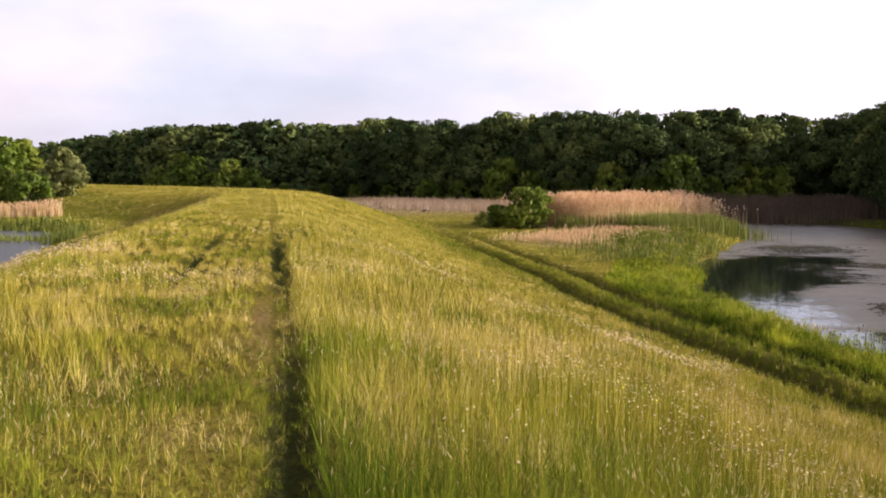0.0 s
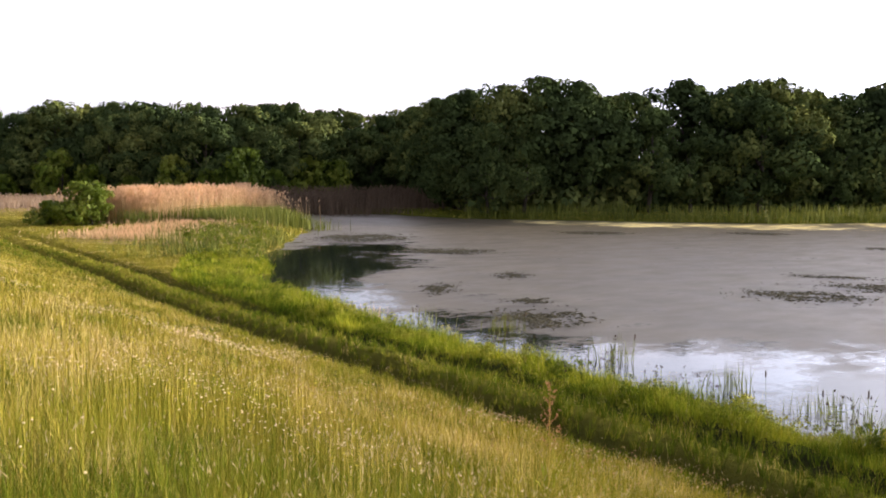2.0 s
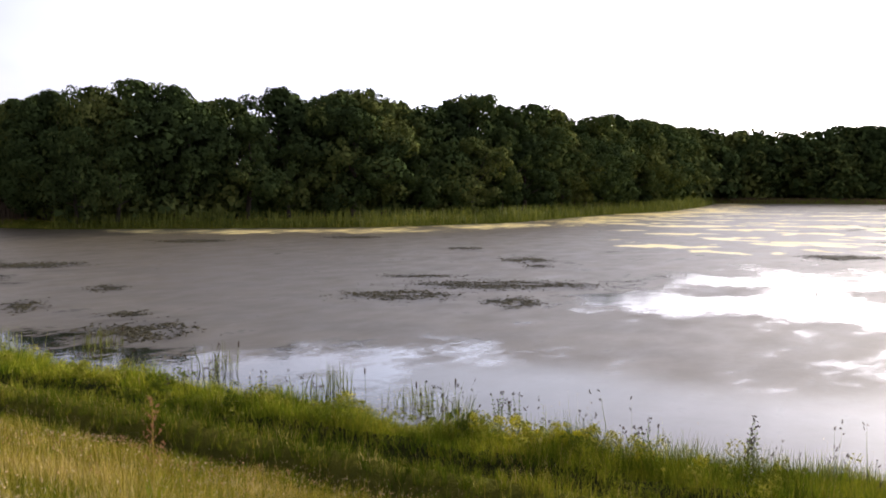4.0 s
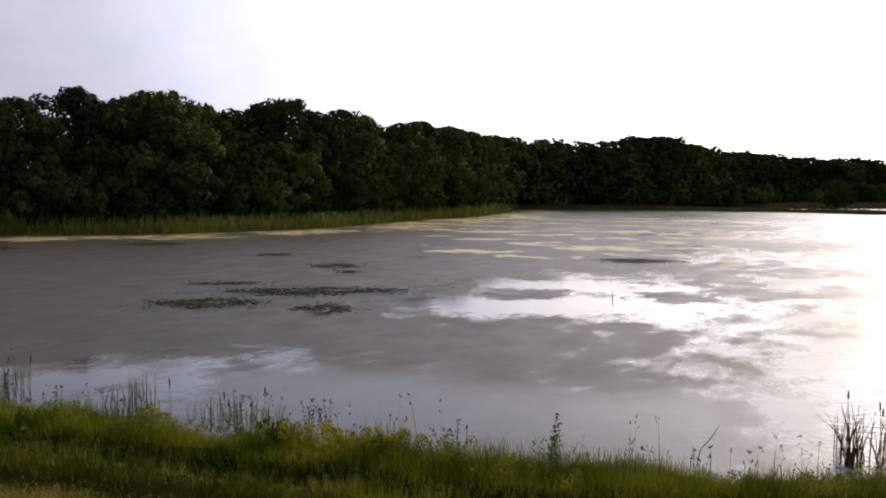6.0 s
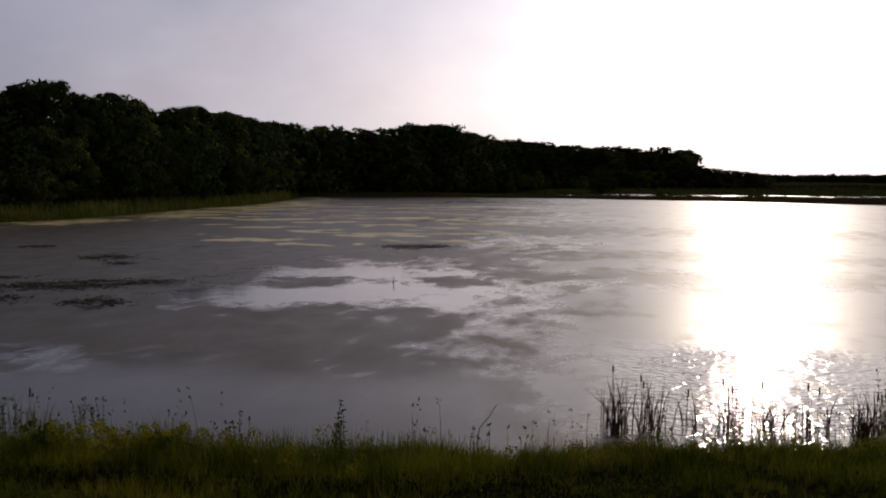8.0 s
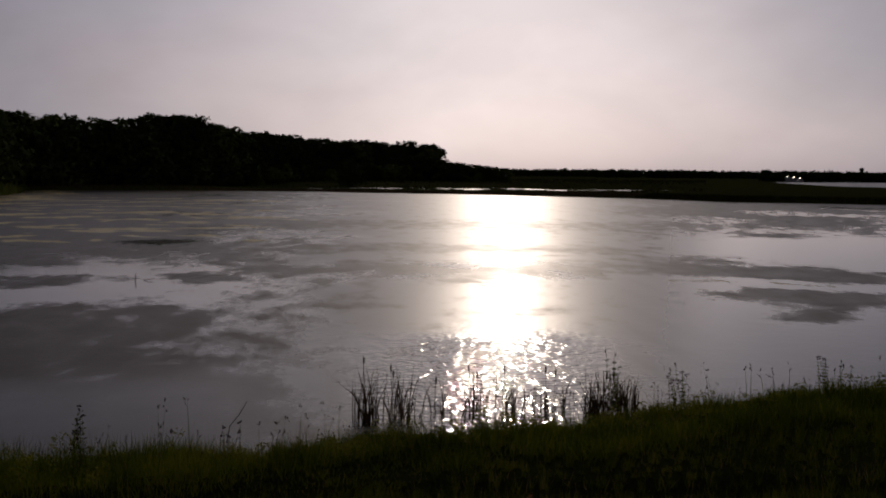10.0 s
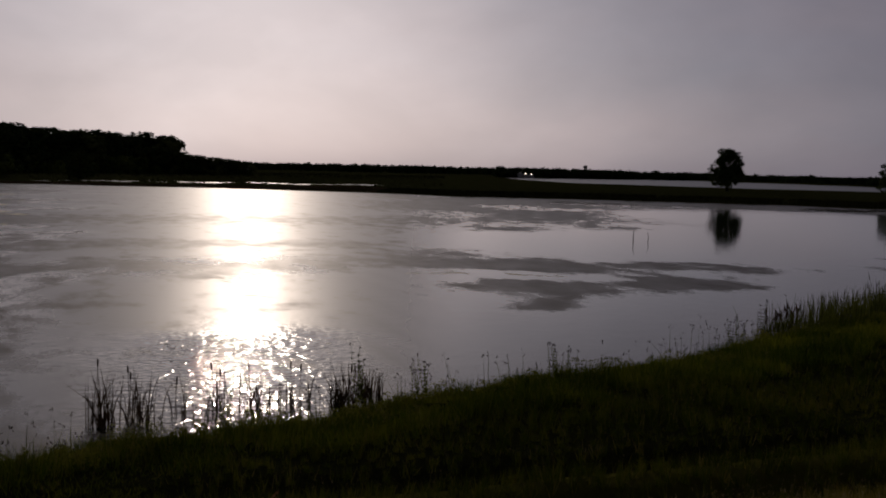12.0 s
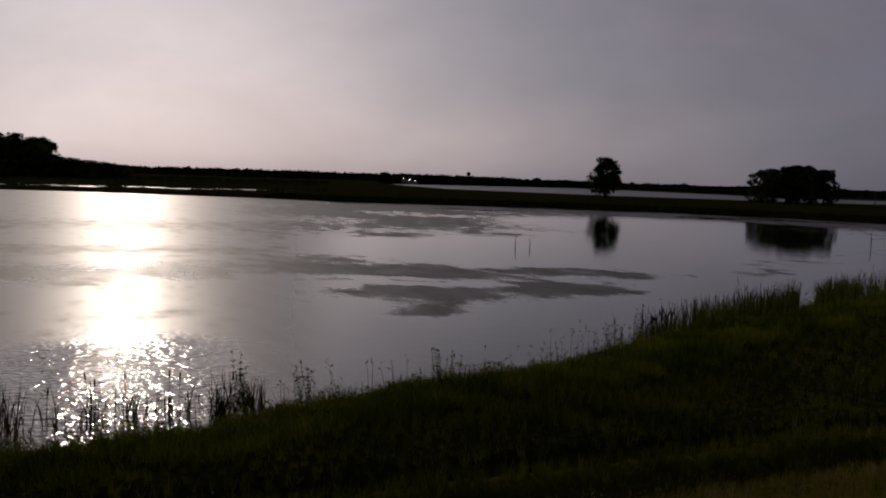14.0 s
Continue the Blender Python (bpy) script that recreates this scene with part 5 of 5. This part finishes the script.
def bank_stalks():
    """Thin dry stalks with dark knobs along the edge of the bank."""
    line = np.concatenate([POND_EDGE[-9:], POND_EDGE[:6]])
    x, y = along(line, 17.0, -2.1, 0.4)
    z = ground_height(x, y)
    keep = (z > -0.15) & (waves(x, y, 1.1, 5.0) + 0.5 * waves(x, y, 0.4) + rng.normal(0, 0.3, len(x)) > 0.1)
    x, y, z = x[keep], y[keep], z[keep]
    n = len(x)
    tall = (0.55 + 0.8 * rng.random(n) ** 2) * (0.9 + 0.3 * waves(x, y, 2.0, 3.0))
    v, q, t = blades(np.column_stack([x, y, z]), tall, np.full(n, 0.016), 0.16, 0.6)
    tips = np.repeat(v[4::5], 3, 0) - np.abs(rng.normal(0, 1, (3 * n, 3))) * [0, 0, 0.10] + rng.normal(0, 0.025, (3 * n, 3)) * [1, 1, 0]
    hv, hq = heads(tips, rng.uniform(0.03, 0.10, 3 * n), rng.uniform(0.018, 0.04, 3 * n), 0.5)
    v, q, t, s = gathered((v, q, t, 0), (hv, hq, None, 1))
    tagged(new("bank_stalks", mesh_of("bank_stalks", v, q, t, [REED_GREEN, RUST_DARK], s)), "thin flowering stalks along the water's edge", "plants", kind="stuff")


bank_stalks()


# ---- beyond the dike's far end ----
def brush_pile():
    ob = new("brush_pile")
    for k in range(34):
        a, r = rng.uniform(0, 6.28), abs(rng.normal(0, 1.2))
        p = np.array([r * math.cos(a) * 1.6, r * math.sin(a), 0.0])
        e = p + [rng.normal(0, 1.0), rng.normal(0, 0.6), rng.uniform(0.3, 0.95) * (1.3 - 0.4 * min(r, 2))]
        part("branch", mesh_of("branch", *tube([p, (p + e) / 2 + [0, 0, 0.15], e], [0.06, 0.045, 0.02], 5), [DEADWOOD]), ob)
    return tagged(ob, "heap of grey dead branches on the grass", "brush pile")


set_down(brush_pile(), 11.2, 122.0, 0.3)
log_piece = tagged(new("log", mesh_of("log", *tube([(-0.6, 0, 0.18), (0, 0.05, 0.2), (0.6, 0, 0.18)], [0.2, 0.22, 0.19], 10), [BARK], soft=True)), "short dark log lying in the dry field", "log")
set_down(log_piece, 22.6, 147.0, 0.5)


# ---- the horizon ----
def box(x0, y0, z0, x1, y1, z1):
    v = np.array([(x, y, z) for z in (z0, z1) for x, y in ((x0, y0), (x1, y0), (x1, y1), (x0, y1))], float)
    return v, np.array([(3, 2, 1, 0), (4, 5, 6, 7), (0, 1, 5, 4), (1, 2, 6, 5), (2, 3, 7, 6), (3, 0, 4, 7)]), None


def far_shed(length, depth, height, label):
    """A long low building with a pitched roof and a row of windows."""
    ob = new("farm_building")
    wall = part("wall", mesh_of("wall", *box(-length / 2, -depth / 2, 0, length / 2, depth / 2, height), [WHITE]), ob)
    v = np.array([(-length / 2 - 0.5, -depth / 2 - 0.5, height), (length / 2 + 0.5, -depth / 2 - 0.5, height), (length / 2 + 0.5, depth / 2 + 0.5, height), (-length / 2 - 0.5, depth / 2 + 0.5, height),
                  (-length / 2 - 0.5, 0, height + depth * 0.5), (length / 2 + 0.5, 0, height + depth * 0.5)])
    part("roof", mesh_of("roof", v, np.array([(0, 1, 5, 4), (2, 3, 4, 5), (3, 2, 1, 0)]), np.array([(0, 4, 3), (1, 2, 5)]), [TIN]), ob, "tin roof shining in the sun")
    n = max(3, int(length / 5))
    for k in range(n):
        x = -length / 2 + (k + 0.5) * length / n
        part("window", mesh_of("window", *box(x - 0.8, -depth / 2 - 0.06, height * 0.35, x + 0.8, -depth / 2 + 0.1, height * 0.75), [LAKE]), wall, "dark window pane")
    return tagged(ob, label, "building")


for az, dist, length, height, lift in ((114.3, 688, 2.2, 2.6, 0), (114.62, 690, 2.8, 2.6, 0), (114.95, 692, 1.6, 2.4, 0), (98.85, 860, 2.4, 3.4, 0)):
    x, y = spot(az, dist)
    shed = far_shed(length, 3.6, height, "white farm building with a tin roof by the far treeline")
    shed.matrix_basis = stand(x, y, radians(173), 1.0, 1.0, 0.05)


def water_tower(height):
    ob = new("water_tower")
    part("shaft", mesh_of("shaft", *tube([(0, 0, 0), (0, 0, height * 0.5), (0, 0, height * 0.72)], [0.8, 0.6, 0.6], 12), [ROOF], soft=True), ob)
    part("tank", mesh_of("tank", *tube([(0, 0, height * 0.70), (0, 0, height * 0.78), (0, 0, height * 0.95), (0, 0, height)], [0.7, 1.5, 1.6, 0.4], 14), [ROOF], soft=True), ob)
    return tagged(ob, "slender grey water tower on the horizon", "water tower")


tower = water_tower(9.6)
tower.matrix_basis = stand(*spot(118.0, 770), 0, 1, 1, 0.3)


def utility_pole(height):
    ob = new("utility_pole")
    part("pole", mesh_of("pole", *tube([(0, 0, -0.5), (0, 0, height * 0.5), (0, 0, height)], [0.17, 0.15, 0.12], 8), [DEADWOOD], soft=True), ob)
    part("crossarm", mesh_of("crossarm", *box(-0.8, -0.07, height - 0.6, 0.8, 0.07, height - 0.45), [DEADWOOD]), ob)
    return tagged(ob, "dark wooden utility pole beyond the low bank", "utility pole")


set_down(utility_pole(6.3), *spot(140.05, 330), 0.4)
